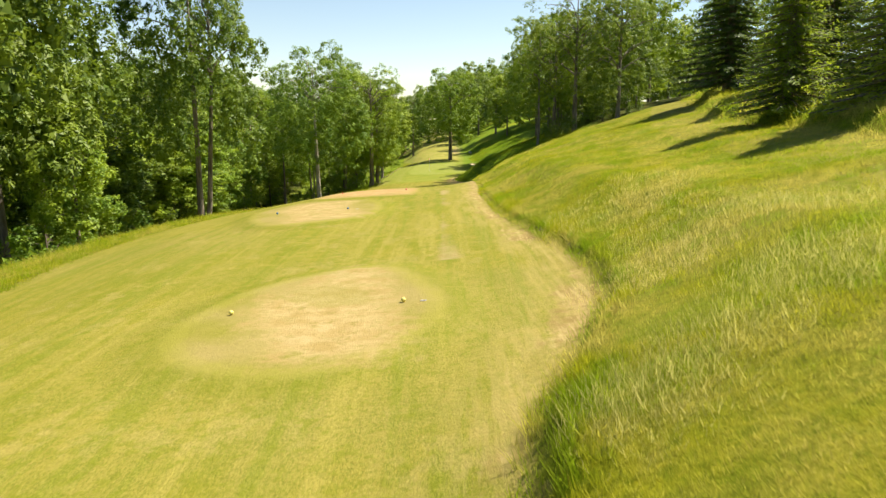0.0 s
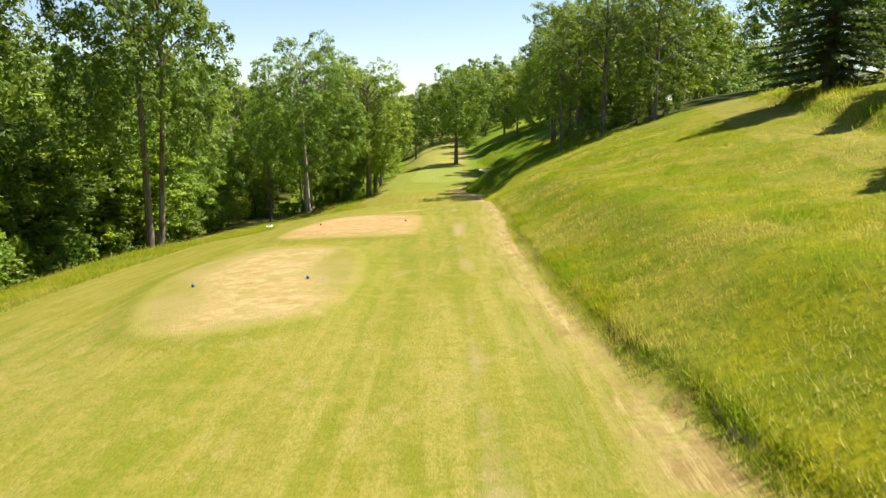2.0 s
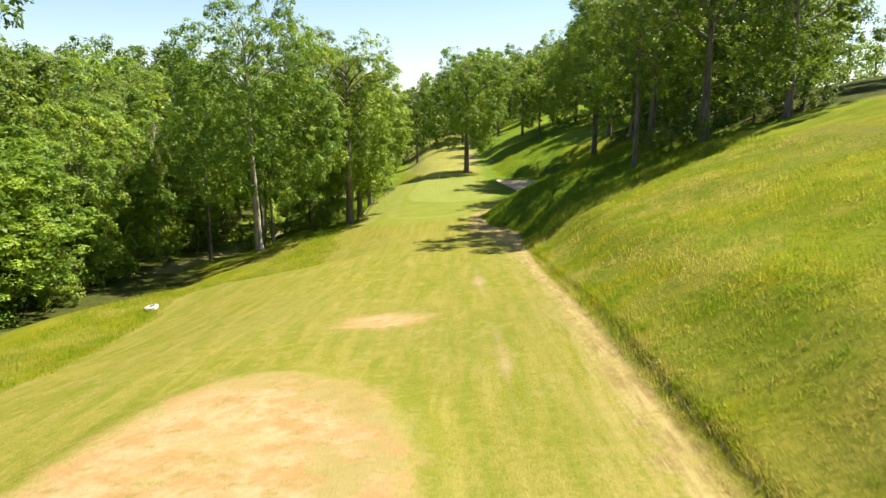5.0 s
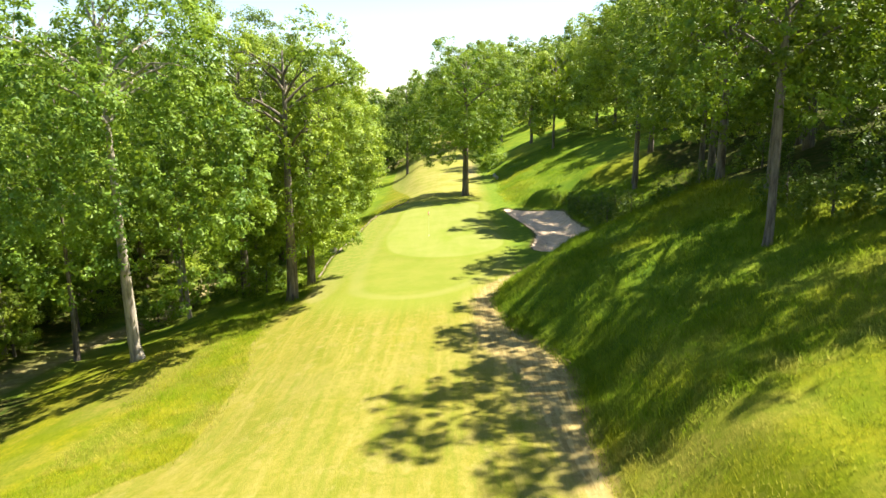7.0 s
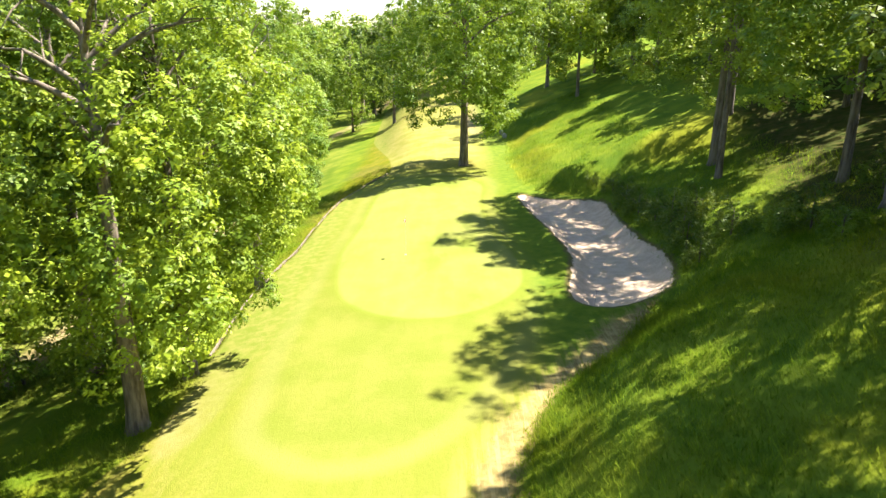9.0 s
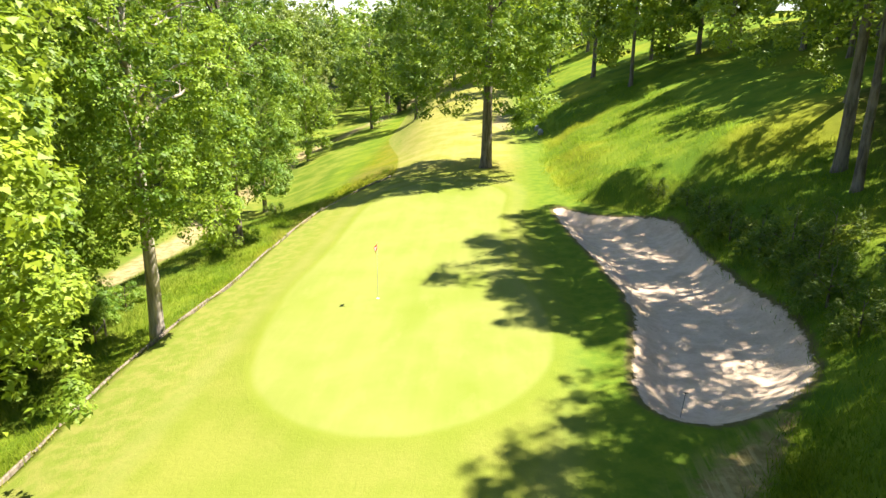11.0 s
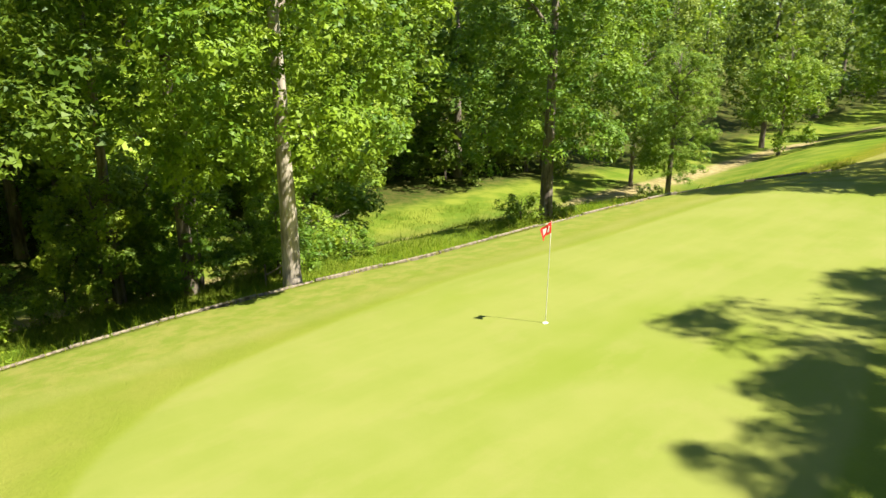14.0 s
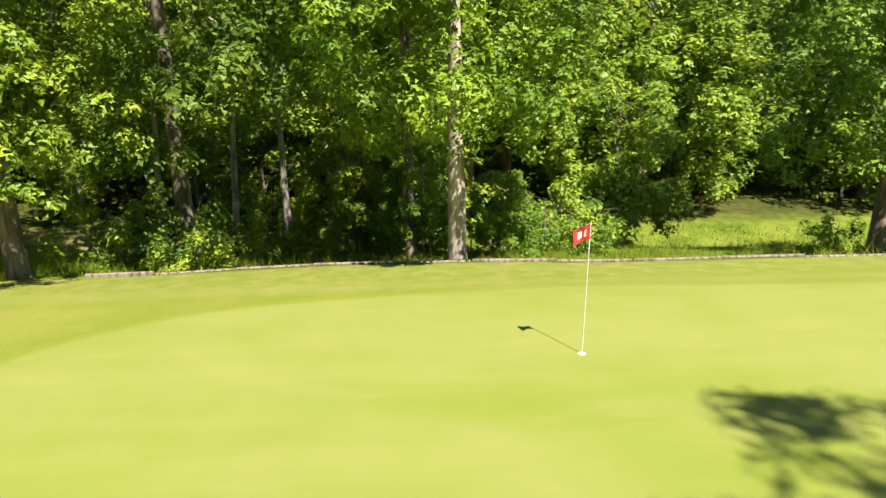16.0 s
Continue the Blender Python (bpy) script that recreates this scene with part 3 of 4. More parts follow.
def leaves(rng, centre, out, size, flat=0.55):
    """Leaf-shaped quads at the centres, turned mostly along out."""
    n = len(centre)
    nrm = unit(0.75 * out + 0.45 * np.array((0, 0, 1)) + rng.normal(0, 0.24, (n, 3)))
    u = unit(np.cross(nrm, rng.normal(0, 1, (n, 3))))
    v = np.cross(nrm, u)
    s = (size * rng.uniform(0.6, 1.35, n))[:, None]
    a, b = u * s, v * s * flat
    droop = nrm * s * 0.22
    return np.stack([centre - a - droop, centre + 0.6 * a + b, centre + 0.6 * a - b], 1)


def crown_points(rng, h, base, r, lobes, clumps, per, spread, core):
    """Leaf places on uneven lobes of a crown, and their outward directions."""
    mid, half = (h + base) / 2, (h - base) / 2
    # lobes all round a full, round-topped crown, evenly but not regularly
    i = np.arange(lobes)
    z = 0.97 - 1.80 * (i + 0.5) / lobes + rng.normal(0, 0.07, lobes)
    z, a = np.clip(z, -0.86, 0.98), 2.39996 * i + rng.normal(0, 0.30, lobes)
    ring = (1 - abs(z) ** 2.7) ** (1 / 2.3)
    d = np.column_stack([ring * np.cos(a), ring * np.sin(a), z])
    k = rng.uniform(0.60, 0.84, lobes)[:, None]
    c = d * k * np.array((r, r, half)) + (0, 0, mid)
    lr = rng.uniform(0.22, 0.40, lobes) * min(r, half)
    e = unit(rng.normal(0, 1, (lobes, clumps, 3)) + 0.7 * unit(d)[:, None, :] + (0, 0, 0.35))
    cc = c[:, None, :] + e * (lr[:, None] * rng.uniform(0.62, 1.05, (lobes, clumps)))[..., None]
    # each spray is a small dome, leafy above and outside, open below
    dome = unit(rng.normal(0, 1, (lobes, clumps, per, 3)) + 0.6 * e[:, :, None, :] + (0, 0, 0.5))
    pr = spread * rng.uniform(0.55, 1.35, (lobes, clumps))[:, :, None, None]
    spot = cc[:, :, None, :] + dome * pr * rng.uniform(0.55, 1.12, (lobes, clumps, per, 1)) * np.array((1, 1, 0.8))
    out = dome
    # boughs of larger leaf clusters inside the lobes and the crown
    inner = c[:, None, :] + unit(rng.normal(0, 1, (lobes, core, 3))) * (lr[:, None] * rng.uniform(0.0, 0.62, (lobes, core)))[..., None]
    m = lobes * core // 2
    middle = unit(rng.normal(0, 1, (m, 3))) * rng.uniform(0.1, 0.58, (m, 1)) * np.array((r, r, half)) + (0, 0, mid)
    return spot.reshape(-1, 3), out.reshape(-1, 3), c, np.concatenate([inner.reshape(-1, 3), middle])


def tree(name, seed, h, base, r, tr, bark, leaf, size, lobes=13, clumps=15, per=60, spread=0.42, lean=(0, 0), twin=False, sides=9, limbs=9, core=70, sleeve=False):
    """A broad-leaved tree at the origin: trunk with limbs, and crown."""
    rng = np.random.default_rng(seed)
    top = new(name)
    pieces = []
    for j in range(2 if twin else 1):
        zs = np.concatenate([(-0.5, 0.0, 0.35), np.linspace(1.0, 0.86 * h, 9)])
        wob = np.cumsum(rng.normal(0, 0.014, (len(zs), 2)), 0) * (zs[:, None] > 0.5) + np.outer(np.clip(zs, 0, 99) / h, lean) * h
        off = np.array((0.5 * j, -0.25 * j)) + np.outer(np.clip(zs, 0, 9), (0.10 * j, -0.03 * j))
        path = np.column_stack([wob + off, zs])
        rad = tr * (0.8 if j else 1) * np.concatenate([(1.75, 1.45, 1.12), np.linspace(1.0, 0.16, 9)])
        pieces.append(tube(path, rad, sides))
    spots, out, lobe, inner = crown_points(rng, h, base, r, lobes, clumps, per, spread, core)
    if sleeve:
        # short leafy boughs close to the trunk
        more, face, _, dark = crown_points(rng, 0.92 * h, base + 0.8, 0.45 * r, 16, 8, per, spread, 8)
        spots, out, inner = np.concatenate([spots, more]), np.concatenate([out, face]), np.concatenate([inner, dark])
    at = np.column_stack([np.interp(zs, zs, path[:, 0]), np.interp(zs, zs, path[:, 1])])
    for i in range(min(limbs, lobes)):
        end = lobe[i]
        z0 = float(np.clip(end[2] - rng.uniform(0.25, 0.55) * (np.hypot(end[0], end[1]) + 1.0), 0.75 * base, 0.8 * h))
        start = np.array((np.interp(z0, zs, at[:, 0]), np.interp(z0, zs, at[:, 1]), z0))
        s = np.linspace(0, 1, 6)[:, None]
        way = start + (end - start) * s + np.array((0, 0, 0.10 * h)) * s * (1 - s) + rng.normal(0, 0.10, (6, 3)) * s
        w0 = tr * (0.52 - 0.32 * z0 / h)
        pieces.append(tube(way, w0 * np.linspace(1, 0.22, 6), 6))
        for k in range(3):
            a = way[2 + k]
            b = a + unit(rng.normal(0, 1, 3) + 0.8 * unit(end - start)) * rng.uniform(0.9, 1.9)
            pieces.append(tube([a, (a + b) / 2 + (0, 0, 0.12), b], w0 * np.array((0.36, 0.24, 0.09)), 5))
    part("trunk", *join(pieces), bark, top, smooth=True)
    foliage = leaves(rng, spots, out, size)
    heart = leaves(rng, inner, unit(rng.normal(0, 1, inner.shape)), min((2.0 if size > 0.13 else 1.35) * size, 0.40), 0.7)
    quads("crown", np.concatenate([foliage, heart]), leaf, top)
    return top


def conifer(name, seed, h, r, leaf, bark, droop=0.25, rows=26, size=0.16, gap=0.08, bushy=1.0):
    """A conifer at the origin: trunk, and crown of branches in whorls."""
    rng = np.random.default_rng(seed)
    top = new(name)
    zs = np.linspace(-0.4, h * 0.98, 8)
    pieces = [tube(np.column_stack([np.zeros(8), np.zeros(8), zs]), np.linspace(0.055, 0.006, 8) * h ** 0.75, 8)]
    spots, outs = [], []
    for i in range(rows):
        f = (i + 0.5) / rows
        z0 = h * (gap + (1 - gap) * f)
        long = r * (1 - f) ** 0.8 * rng.uniform(0.8, 1.12) + 0.12
        n = int(5 + 5 * (1 - f))
        for k in range(n):
            a = 2.4 * i + 2 * math.pi * k / n + rng.normal(0, 0.18)
            ll = long * rng.uniform(0.72, 1.1)
            d = np.array((math.cos(a), math.sin(a), 0))
            s = np.linspace(0, 1, 5)[:, None]
            way = np.array((0, 0, z0)) + d * ll * s + np.array((0, 0, 1)) * (-droop * ll * s + 0.22 * droop * ll * s ** 2)
            pieces.append(tube(way, np.linspace(0.018, 0.004, 5) * (1 + long), 4))
            m = int(34 * bushy * (0.4 + ll / r))
            t = rng.uniform(0.12, 1.05, m)[:, None]
            p = np.array((0, 0, z0)) + d * ll * t + np.array((0, 0, 1)) * (-droop * ll * t + 0.22 * droop * ll * t ** 2)
            side = np.array((-d[1], d[0], 0))
            p = p + side * rng.normal(0, 0.16, (m, 1)) * ll * (1.15 - t) + rng.normal(0, 0.07, (m, 3))
            spots.append(p)
            outs.append(np.broadcast_to(0.35 * d + (0, 0, 0.55), p.shape))
    spots, outs = np.concatenate(spots), np.concatenate(outs)
    part("trunk", *join(pieces), bark, top, smooth=True)
    quads("crown", leaves(rng, spots, outs, size, 0.28), leaf, top)
    return top


def stand(thing, x, y, turn=0.0, size=1.0, wide=None, sink=0.15):
    """A copy of a thing on the ground."""
    wide = wide or size
    return copy_thing(thing, pose(x, y, float(height(x, y)) - sink, 0, 0, turn) @ Matrix.Diagonal((wide, wide, size, 1)))


def tag_tree(ob, label, group=""):
    return tagged(ob, label, "tree", group)


# ground: one sheet, its greens, tees and bunker on their own
def spaced(lo, hi, fine, far_lo, far_hi):
    a = np.arange(lo, hi + fine / 2, fine)
    left, right, s = [], [], fine
    x = lo
    while x > far_lo:
        s *= 1.22
        x -= s
        left.append(x)
    x, s = hi, fine
    while x < far_hi:
        s *= 1.22
        x += s
        right.append(x)
    return np.concatenate([left[::-1], a, right])


gx, gy = spaced(-15, 14, 0.3, -900, 900), spaced(2, 136, 0.4, -500, 1500)
X, Y = np.meshgrid(gx, gy)
Z = height(X, Y)
e = 0.15
normals = np.stack([-(height(X + e, Y) - height(X - e, Y)) / (2 * e), -(height(X, Y + e) - height(X, Y - e)) / (2 * e), np.ones_like(X)], -1)
normals = unit(normals).reshape(-1, 3)
xr, xl = edge_right(Y), edge_left(Y)
wide = pchip(PATH_Y, PATH_W, Y)
lane_x = pchip(LANE_Y, LANE_X, Y)
d_green = distance(GREEN, X, Y)
tees = [distance(q, X, Y) for q in (TEE_A, TEE_B, TEE_C)]
field = {
    "d_mown": np.minimum(np.maximum(X - xr, xl - X), abs(X - hill_path(Y) - 1.2) - 1.4 + np.where((Y > 80) | (Y < 4), 9, 0)),
    "d_path": np.abs(X - xr + wide / 2 + 0.1) - wide / 2 + np.where(wide < 0.03, 5, 0),
    "d_track": np.minimum.reduce([np.abs(X - np.interp(Y, (143, 149, 152, 162, 176, 190), (4.6, 2.7, 3.0, 3.7, 5.1, 6.0))) - 1.1 + np.where((Y < 145) | (Y > 190), 5, 0), np.abs(X - 0.05 - 0.06 * np.sin(0.5 * Y)) - 0.15 + np.where((Y < 15) | (Y > 66), 5, 0), 0.8 * np.hypot((X + 8.0) / 0.9, (Y - 94.6) / 4.2) - 0.8]),
    "d_green": d_green,
    "d_apron": distance(APRON, X, Y),
    "d_sand": distance(BUNKER, X, Y),
    "d_tee": np.minimum.reduce(tees),
    "d_bald": np.minimum.reduce([distance(BALD_A, X, Y), distance(BALD_B, X, Y), tees[2] + 0.1, np.hypot((X + 2.9) / 0.9, (Y - 53.0) / 0.8) * 0.8 - 1.1]),
    "d_lane": np.abs(X - lane_x) - 0.95 + np.where(Y < 57, 9, 0),
    "d_wood": np.minimum(X - np.where(Y < 84, xl - 9.5, np.where(Y < 104, -23.8, -25.5)), np.interp(Y, (60, 76, 84, 92, 122, 123), (40, 20, 14, 12.5, 19, 60)) - X),
}
nx, ny = len(gx), len(gy)
ii, jj = np.meshgrid(np.arange(nx - 1), np.arange(ny - 1))
quad = np.stack([jj * nx + ii, jj * nx + ii + 1, (jj + 1) * nx + ii + 1, (jj + 1) * nx + ii], -1).reshape(-1, 4)
points = np.stack([X, Y, Z], -1).reshape(-1, 3)
inner = {k: (v.ravel()[quad].mean(1) < 0) for k, v in (("putting_green", d_green), ("bunker", field["d_sand"]), ("tee_a", tees[0]), ("tee_b", tees[1]), ("tee_c", tees[2]))}
rest = ~np.logical_or.reduce(list(inner.values()))


def sheet(name, keep):
    q = quad[keep]
    used, back = np.unique(q, return_inverse=True)
    me = bpy.data.meshes.new(name)
    me.from_pydata(points[used].tolist(), [], back.reshape(-1, 4).tolist())
    for k, v in field.items():
        me.attributes.new(k, "FLOAT", "POINT").data.foreach_set("value", v.ravel()[used].astype(np.float32))
    me.polygons.foreach_set("use_smooth", [True] * len(me.polygons))
    me.materials.append(TURF)
    me.normals_split_custom_set_from_vertices(normals[used].tolist())
    return new(name, me)


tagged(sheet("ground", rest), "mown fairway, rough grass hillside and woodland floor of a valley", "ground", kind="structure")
tagged(sheet("putting_green", inner["putting_green"]), "bright close-mown putting green beside a sand bunker", "golf green", kind="structure")
tagged(sheet("bunker", inner["bunker"]), "pale sand bunker with a ragged grass lip", "bunker", kind="structure")
for k, words in (("tee_a", "worn straw-coloured tee with yellow markers"), ("tee_b", "worn sandy tee with blue markers"), ("tee_c", "bare orange-tan tee with red markers")):
    tagged(sheet("tee", inner[k]), words, "tee", "tees of the hole", kind="structure")


# trees: one of each build, then copies
oak_a = tree("oak_tree", 11, 18.0, 1.2, 6.2, 0.30, BARK, MIDLEAF, 0.120, 25, 20, 44, 0.46, core=16, limbs=16)
oak_b = tree("oak_tree", 12, 17.0, 3.0, 4.6, 0.18, BARK, OAK, 0.096, 24, 18, 46, 0.40, core=14, limbs=12)
oak_open = tree("oak_tree", 46, 16.5, -0.2, 5.6, 0.27, BARK, MIDLEAF, 0.118, 24, 20, 44, 0.45, core=16, limbs=16)
oak_tall = tree("oak_tree", 49, 17.5, 6.5, 4.0, 0.20, BARK, ASH, 0.105, 22, 18, 44, 0.42, core=14, limbs=12)
oak_lone = tree("oak_tree", 44, 17.4, 1.5, 5.6, 0.36, BARK, OAK, 0.112, 44, 20, 56, 0.50, core=60, limbs=14)
oak_low = tree("oak_tree", 43, 16.8, 1.2, 5.1, 0.33, BARK, OAK, 0.090, 34, 26, 56, 0.40, core=26, limbs=12)
oak_near = tree("oak_tree", 41, 15.5, 1.3, 3.9, 0.25, PALE_BARK, OAK, 0.080, 36, 22, 58, 0.38, lean=(-0.03, 0.0), core=30, limbs=16, sleeve=True)
oak_bank = tree("oak_tree", 45, 17.0, 2.6, 5.7, 0.24, BARK, ASH, 0.096, 32, 19, 74, 0.50, core=80, limbs=12)
ash_a = tree("ash_tree", 13, 17.5, 0.8, 5.6, 0.25, BARK, MIDLEAF, 0.088, 36, 25, 58, 0.44, lean=(-0.03, 0.02), core=30, limbs=12)
ash_b = tree("ash_tree", 14, 18.5, 1.0, 5.2, 0.25, BARK, MIDLEAF, 0.115, 34, 24, 50, 0.44, twin=True, core=70, limbs=14)
ash_near = tree("ash_tree", 42, 17.0, -0.4, 4.0, 0.28, BARK, ASH, 0.090, 34, 25, 52, 0.40, core=44, limbs=14, sleeve=True)
ash_pale = tree("ash_tree", 47, 17.8, 1.6, 6.3, 0.29, PALE_BARK, ASH, 0.108, 46, 24, 44, 0.44, lean=(-0.03, 0.0), core=26, limbs=14, sleeve=True)
wood_a = tree("woodland_tree", 15, 19.5, 0.2, 5.8, 0.30, BARK, WOODS, 0.170, 26, 13, 28, 0.66, sides=7, limbs=5, core=50)
wood_b = tree("woodland_tree", 16, 20.5, 0.4, 5.5, 0.28, BARK, WOODS, 0.170, 26, 13, 28, 0.66, sides=7, limbs=5, core=50)
wood_c = tree("woodland_tree", 17, 17.0, 0.2, 5.5, 0.25, BARK, ASH, 0.170, 26, 13, 28, 0.66, sides=7, limbs=5, core=50)
slim = tree("woodland_tree", 53, 11.5, 1.2, 3.0, 0.11, BARK, ASH, 0.105, 22, 14, 38, 0.40, sides=6, limbs=12, lean=(0.04, 0.0), core=12)
edge_a = tree("woodland_tree", 51, 20.0, 0.0, 5.9, 0.28, BARK, WOODS, 0.140, 32, 16, 34, 0.54, sides=7, limbs=7, core=80)
edge_b = tree("woodland_tree", 52, 18.5, -0.3, 5.7, 0.26, BARK, ASH, 0.140, 32, 16, 34, 0.54, sides=7, limbs=7, core=80)
hill_a = tree("hillside_tree", 31, 17.0, -0.2, 5.1, 0.24, BARK, WOODS, 0.155, 26, 14, 30, 0.58, sides=7, limbs=8, core=46)
hill_b = tree("hillside_tree", 32, 16.0, 0.6, 4.7, 0.20, BARK, OAK, 0.155, 26, 14, 30, 0.56, sides=7, limbs=8, core=40)
birch = tree("birch_tree", 33, 14.0, 6.0, 2.4, 0.15, PALE_BARK, ASH, 0.11, 14, 9, 48, 0.42, sides=7, limbs=8, lean=(0.05, 0.03), core=10)
far_a = tree("distant_tree", 18, 17.0, -0.5, 6.3, 0.35, BARK, WOODS, 0.34, 20, 10, 14, 0.95, sides=5, limbs=2, core=13)
far_b = tree("distant_tree", 19, 15.0, -0.5, 6.8, 0.35, BARK, ASH, 0.34, 20, 10, 14, 0.95, sides=5, limbs=2, core=13)
bush_a = tree("bush", 20, 3.4, -0.6, 2.2, 0.08, BARK, WOODS, 0.105, 12, 8, 18, 0.42, sides=5, limbs=3, core=26)
bush_b = tree("bush", 21, 2.6, -0.5, 1.9, 0.07, BARK, ASH, 0.105, 11, 8, 18, 0.40, sides=5, limbs=3, core=26)
tall_bush = tree("bush", 22, 6.8, -0.6, 2.3, 0.12, BARK, ASH, 0.096, 24, 11, 46, 0.38, sides=6, limbs=4, core=36)
spruce = conifer("spruce_tree", 23, 7.4, 2.2, SPRUCE, BARK, 0.30, 30, 0.11, 0.04, 2.6)
cedar = conifer("cedar_tree", 24, 13.0, 4.2, NEEDLE, BARK, 0.22, 30, 0.21, 0.06, 2.8)

for x, y, t, s, k in ((-9.6, 93.3, 200, 0.97, oak_low), (-9.15, 96.7, 75, 0.88, ash_near), (-9.4, 106.95, 140, 0.95, oak_near),
                      (10.7, 79.0, 10, 0.86, oak_b), (14.5, 77.6, 250, 0.92, oak_a), (18.9, 76.4, 100, 0.9, oak_open), (13.4, 84.8, 40, 0.92, oak_open), (13.8, 91.6, 310, 0.86, oak_open), (17.6, 90.2, 120, 0.85, oak_open), (16.2, 99.2, 50, 0.95, oak_bank), (17.6, 104.9, 170, 0.95, oak_bank), (15.66, 115.0, 155, 0.965, oak_bank), (14.8, 111.8, 155, 0.92, oak_tall), (18.6, 121.0, 20, 1.15, oak_tall)):
    tag_tree(stand(k, x, y, t, s, s * (1.12 if y > 112 or 98 < y < 99.5 else 1.0)), "spreading oak tree in full green leaf on grass", "oak trees")
for x, y, t, s, k in ((-15.3, 85.7, 20, 1.06, ash_pale), (-20.6, 90.0, 120, 0.80, oak_tall), (-18.7, 53.1, 60, 1.25, ash_b), (-14.0, 99.2, 200, 1.08, ash_a), (-11.0, 119.2, 290, 0.9, ash_near), (-13.2, 105.9, 330, 1.0, oak_tall), (-14.7, 104.4, 100, 0.85, oak_tall), (-15.3, 136.5, 10, 0.6, ash_near)):
    tag_tree(stand(k, x, y, t, s, s * (0.80 if y < 60 else 0.90 if y < 90 else 1.0)), "tall light-green ash tree with a pale trunk", "ash trees")
tag_tree(stand(oak_lone, 1.35, 131.2, 30, 1.0, 1.0), "lone oak tree standing behind the putting green", "oak trees")
for x, y, t, s in ((-18.6, 99.6, 40, 0.95), (-19.2, 101.6, 190, 1.0), (-17.2, 97.4, 120, 0.9), (-31.3, 96, 0, 1.0), (-31.1, 99.8, 80, 1.05), (-28.8, 102.5, 200, 0.95), (-25.5, 91.5, 300, 0.9), (-31, 107, 30, 1.0)):
    tag_tree(stand(birch, x, y, t, s), "slender pale-trunked birch at the wood's edge", "birches")

rng = np.random.default_rng(5)
WOOD_LEFT = ((-25.5, 44), (-28.5, 60), (-28, 67), (-31, 77), (-28.5, 52), (-29, 64), (-31.5, 72.5), (-24, 36), (-30, 42), (-26, 28), (-33, 56), (-34, 70), (-33, 82), (-30, 32), (-29, 98), (-28, 105), (-30, 112), (-33, 90), (-35, 102), (-27.5, 118), (-31, 122), (-29, 131), (-36, 113), (-34, 128), (-28, 140), (-33, 138), (-27.5, 71.5), (-32, 85.5), (-26, 20), (-38, 62), (-38, 78), (-40, 95), (-40, 120), (-36, 146), (-24.8, 109))
for x, y in WOOD_LEFT:
    k = (wood_a, wood_b, wood_c)[rng.integers(3)]
    if x > -29 and y < 80 or x > -28.5 and 88 < y < 125:
        k = edge_a if y < 66 else edge_b
    if x <= -33 and not 86 < y < 120:
        k = (far_a, far_b)[rng.integers(2)]
    tall = rng.uniform(1.05, 1.28) if y < 50 else rng.uniform(0.58, 0.72) * (1.25 if x < -30.5 else 1.0) if y < 105 else rng.uniform(0.8, 1.0)
    tag_tree(stand(k, x + rng.normal(0, 0.5), y + rng.normal(0, 0.5), rng.uniform(0, 360), tall, rng.uniform(0.95, 1.12)), "tall dense woodland tree at the wood's edge", "woodland trees")
for x, y, t, s in ((-25.0, 77.5, 20, 0.95), (-26.6, 82.0, 130, 1.05), (-25.8, 86.5, 250, 0.9), (-27.6, 90.0, 310, 1.1), (-26.2, 94.2, 70, 0.95), (-29.2, 94.5, 190, 1.1), (-28.6, 86.5, 100, 1.15), (-28.2, 78.5, 160, 1.1), (-24.2, 97.0, 210, 0.9)):
    tag_tree(stand(slim, x, y, t, s), "slim light-green young tree at the wood's edge", "young woodland trees")
WOOD_RIGHT = ((21.5, 87), (22, 99), (24, 117), (25, 106), (27, 93), (26, 128), (27, 136), (13.5, 148), (20, 152), (17, 157), (22, 150), (27, 142), (30, 110), (30, 122), (20, 163), (26, 160), (23, 131), (30, 132), (31, 143), (29, 150), (33, 128), (34, 116), (24, 140), (35, 138))
for x, y in WOOD_RIGHT:
    k = (hill_a, hill_b)[rng.integers(2)]
    tag_tree(stand(k, x, y, rng.uniform(0, 360), rng.uniform(0.8, 1.0)), "leafy tree on a shaded grass hillside", "hillside trees")
for x, y, s in ((-17.9, 159.5, 0.62), (-7.2, 170, 0.8), (-20, 140, 0.55), (-14, 178, 0.8), (-24, 150, 0.75), (12, 160, 0.8), (9, 178, 0.85), (2, 190, 0.85), (-4, 196, 0.85), (-22, 166, 0.9), (-26, 180, 0.9), (15, 188, 0.9)):
    k = (wood_a, wood_b, wood_c)[rng.integers(3)]
    tag_tree(stand(k, x, y, rng.uniform(0, 360), s), "green tree beside the far fairway", "far trees")
for x, y in ((34, 84), (40, 80), (44, 84), (33, 135), (34, 150)):
    tag_tree(stand(wood_c, x, y, rng.uniform(0, 360), rng.uniform(0.7, 0.9)), "tree on the crest of a grassy hill", "crest trees")
for i in range(60):
    x, y = -95 + 200 * (i % 20 + rng.uniform(0, 1)) / 20, 200 + 22 * (i // 20) + rng.uniform(-7, 7)
    tag_tree(stand((far_a, far_b)[i % 2], x, y, rng.uniform(0, 360), rng.uniform(0.95, 1.3)), "distant tree in a wooded valley", "distant woods")
for i in range(16):
    x, y = rng.uniform(34, 70), 118 + 5 * i
    if 0.45 < x / (y - 26) < 0.66:
        continue
    tag_tree(stand((far_a, far_b)[i % 2], x, y, rng.uniform(0, 360), rng.uniform(0.8, 1.1)), "distant tree on a wooded hillside", "distant woods")
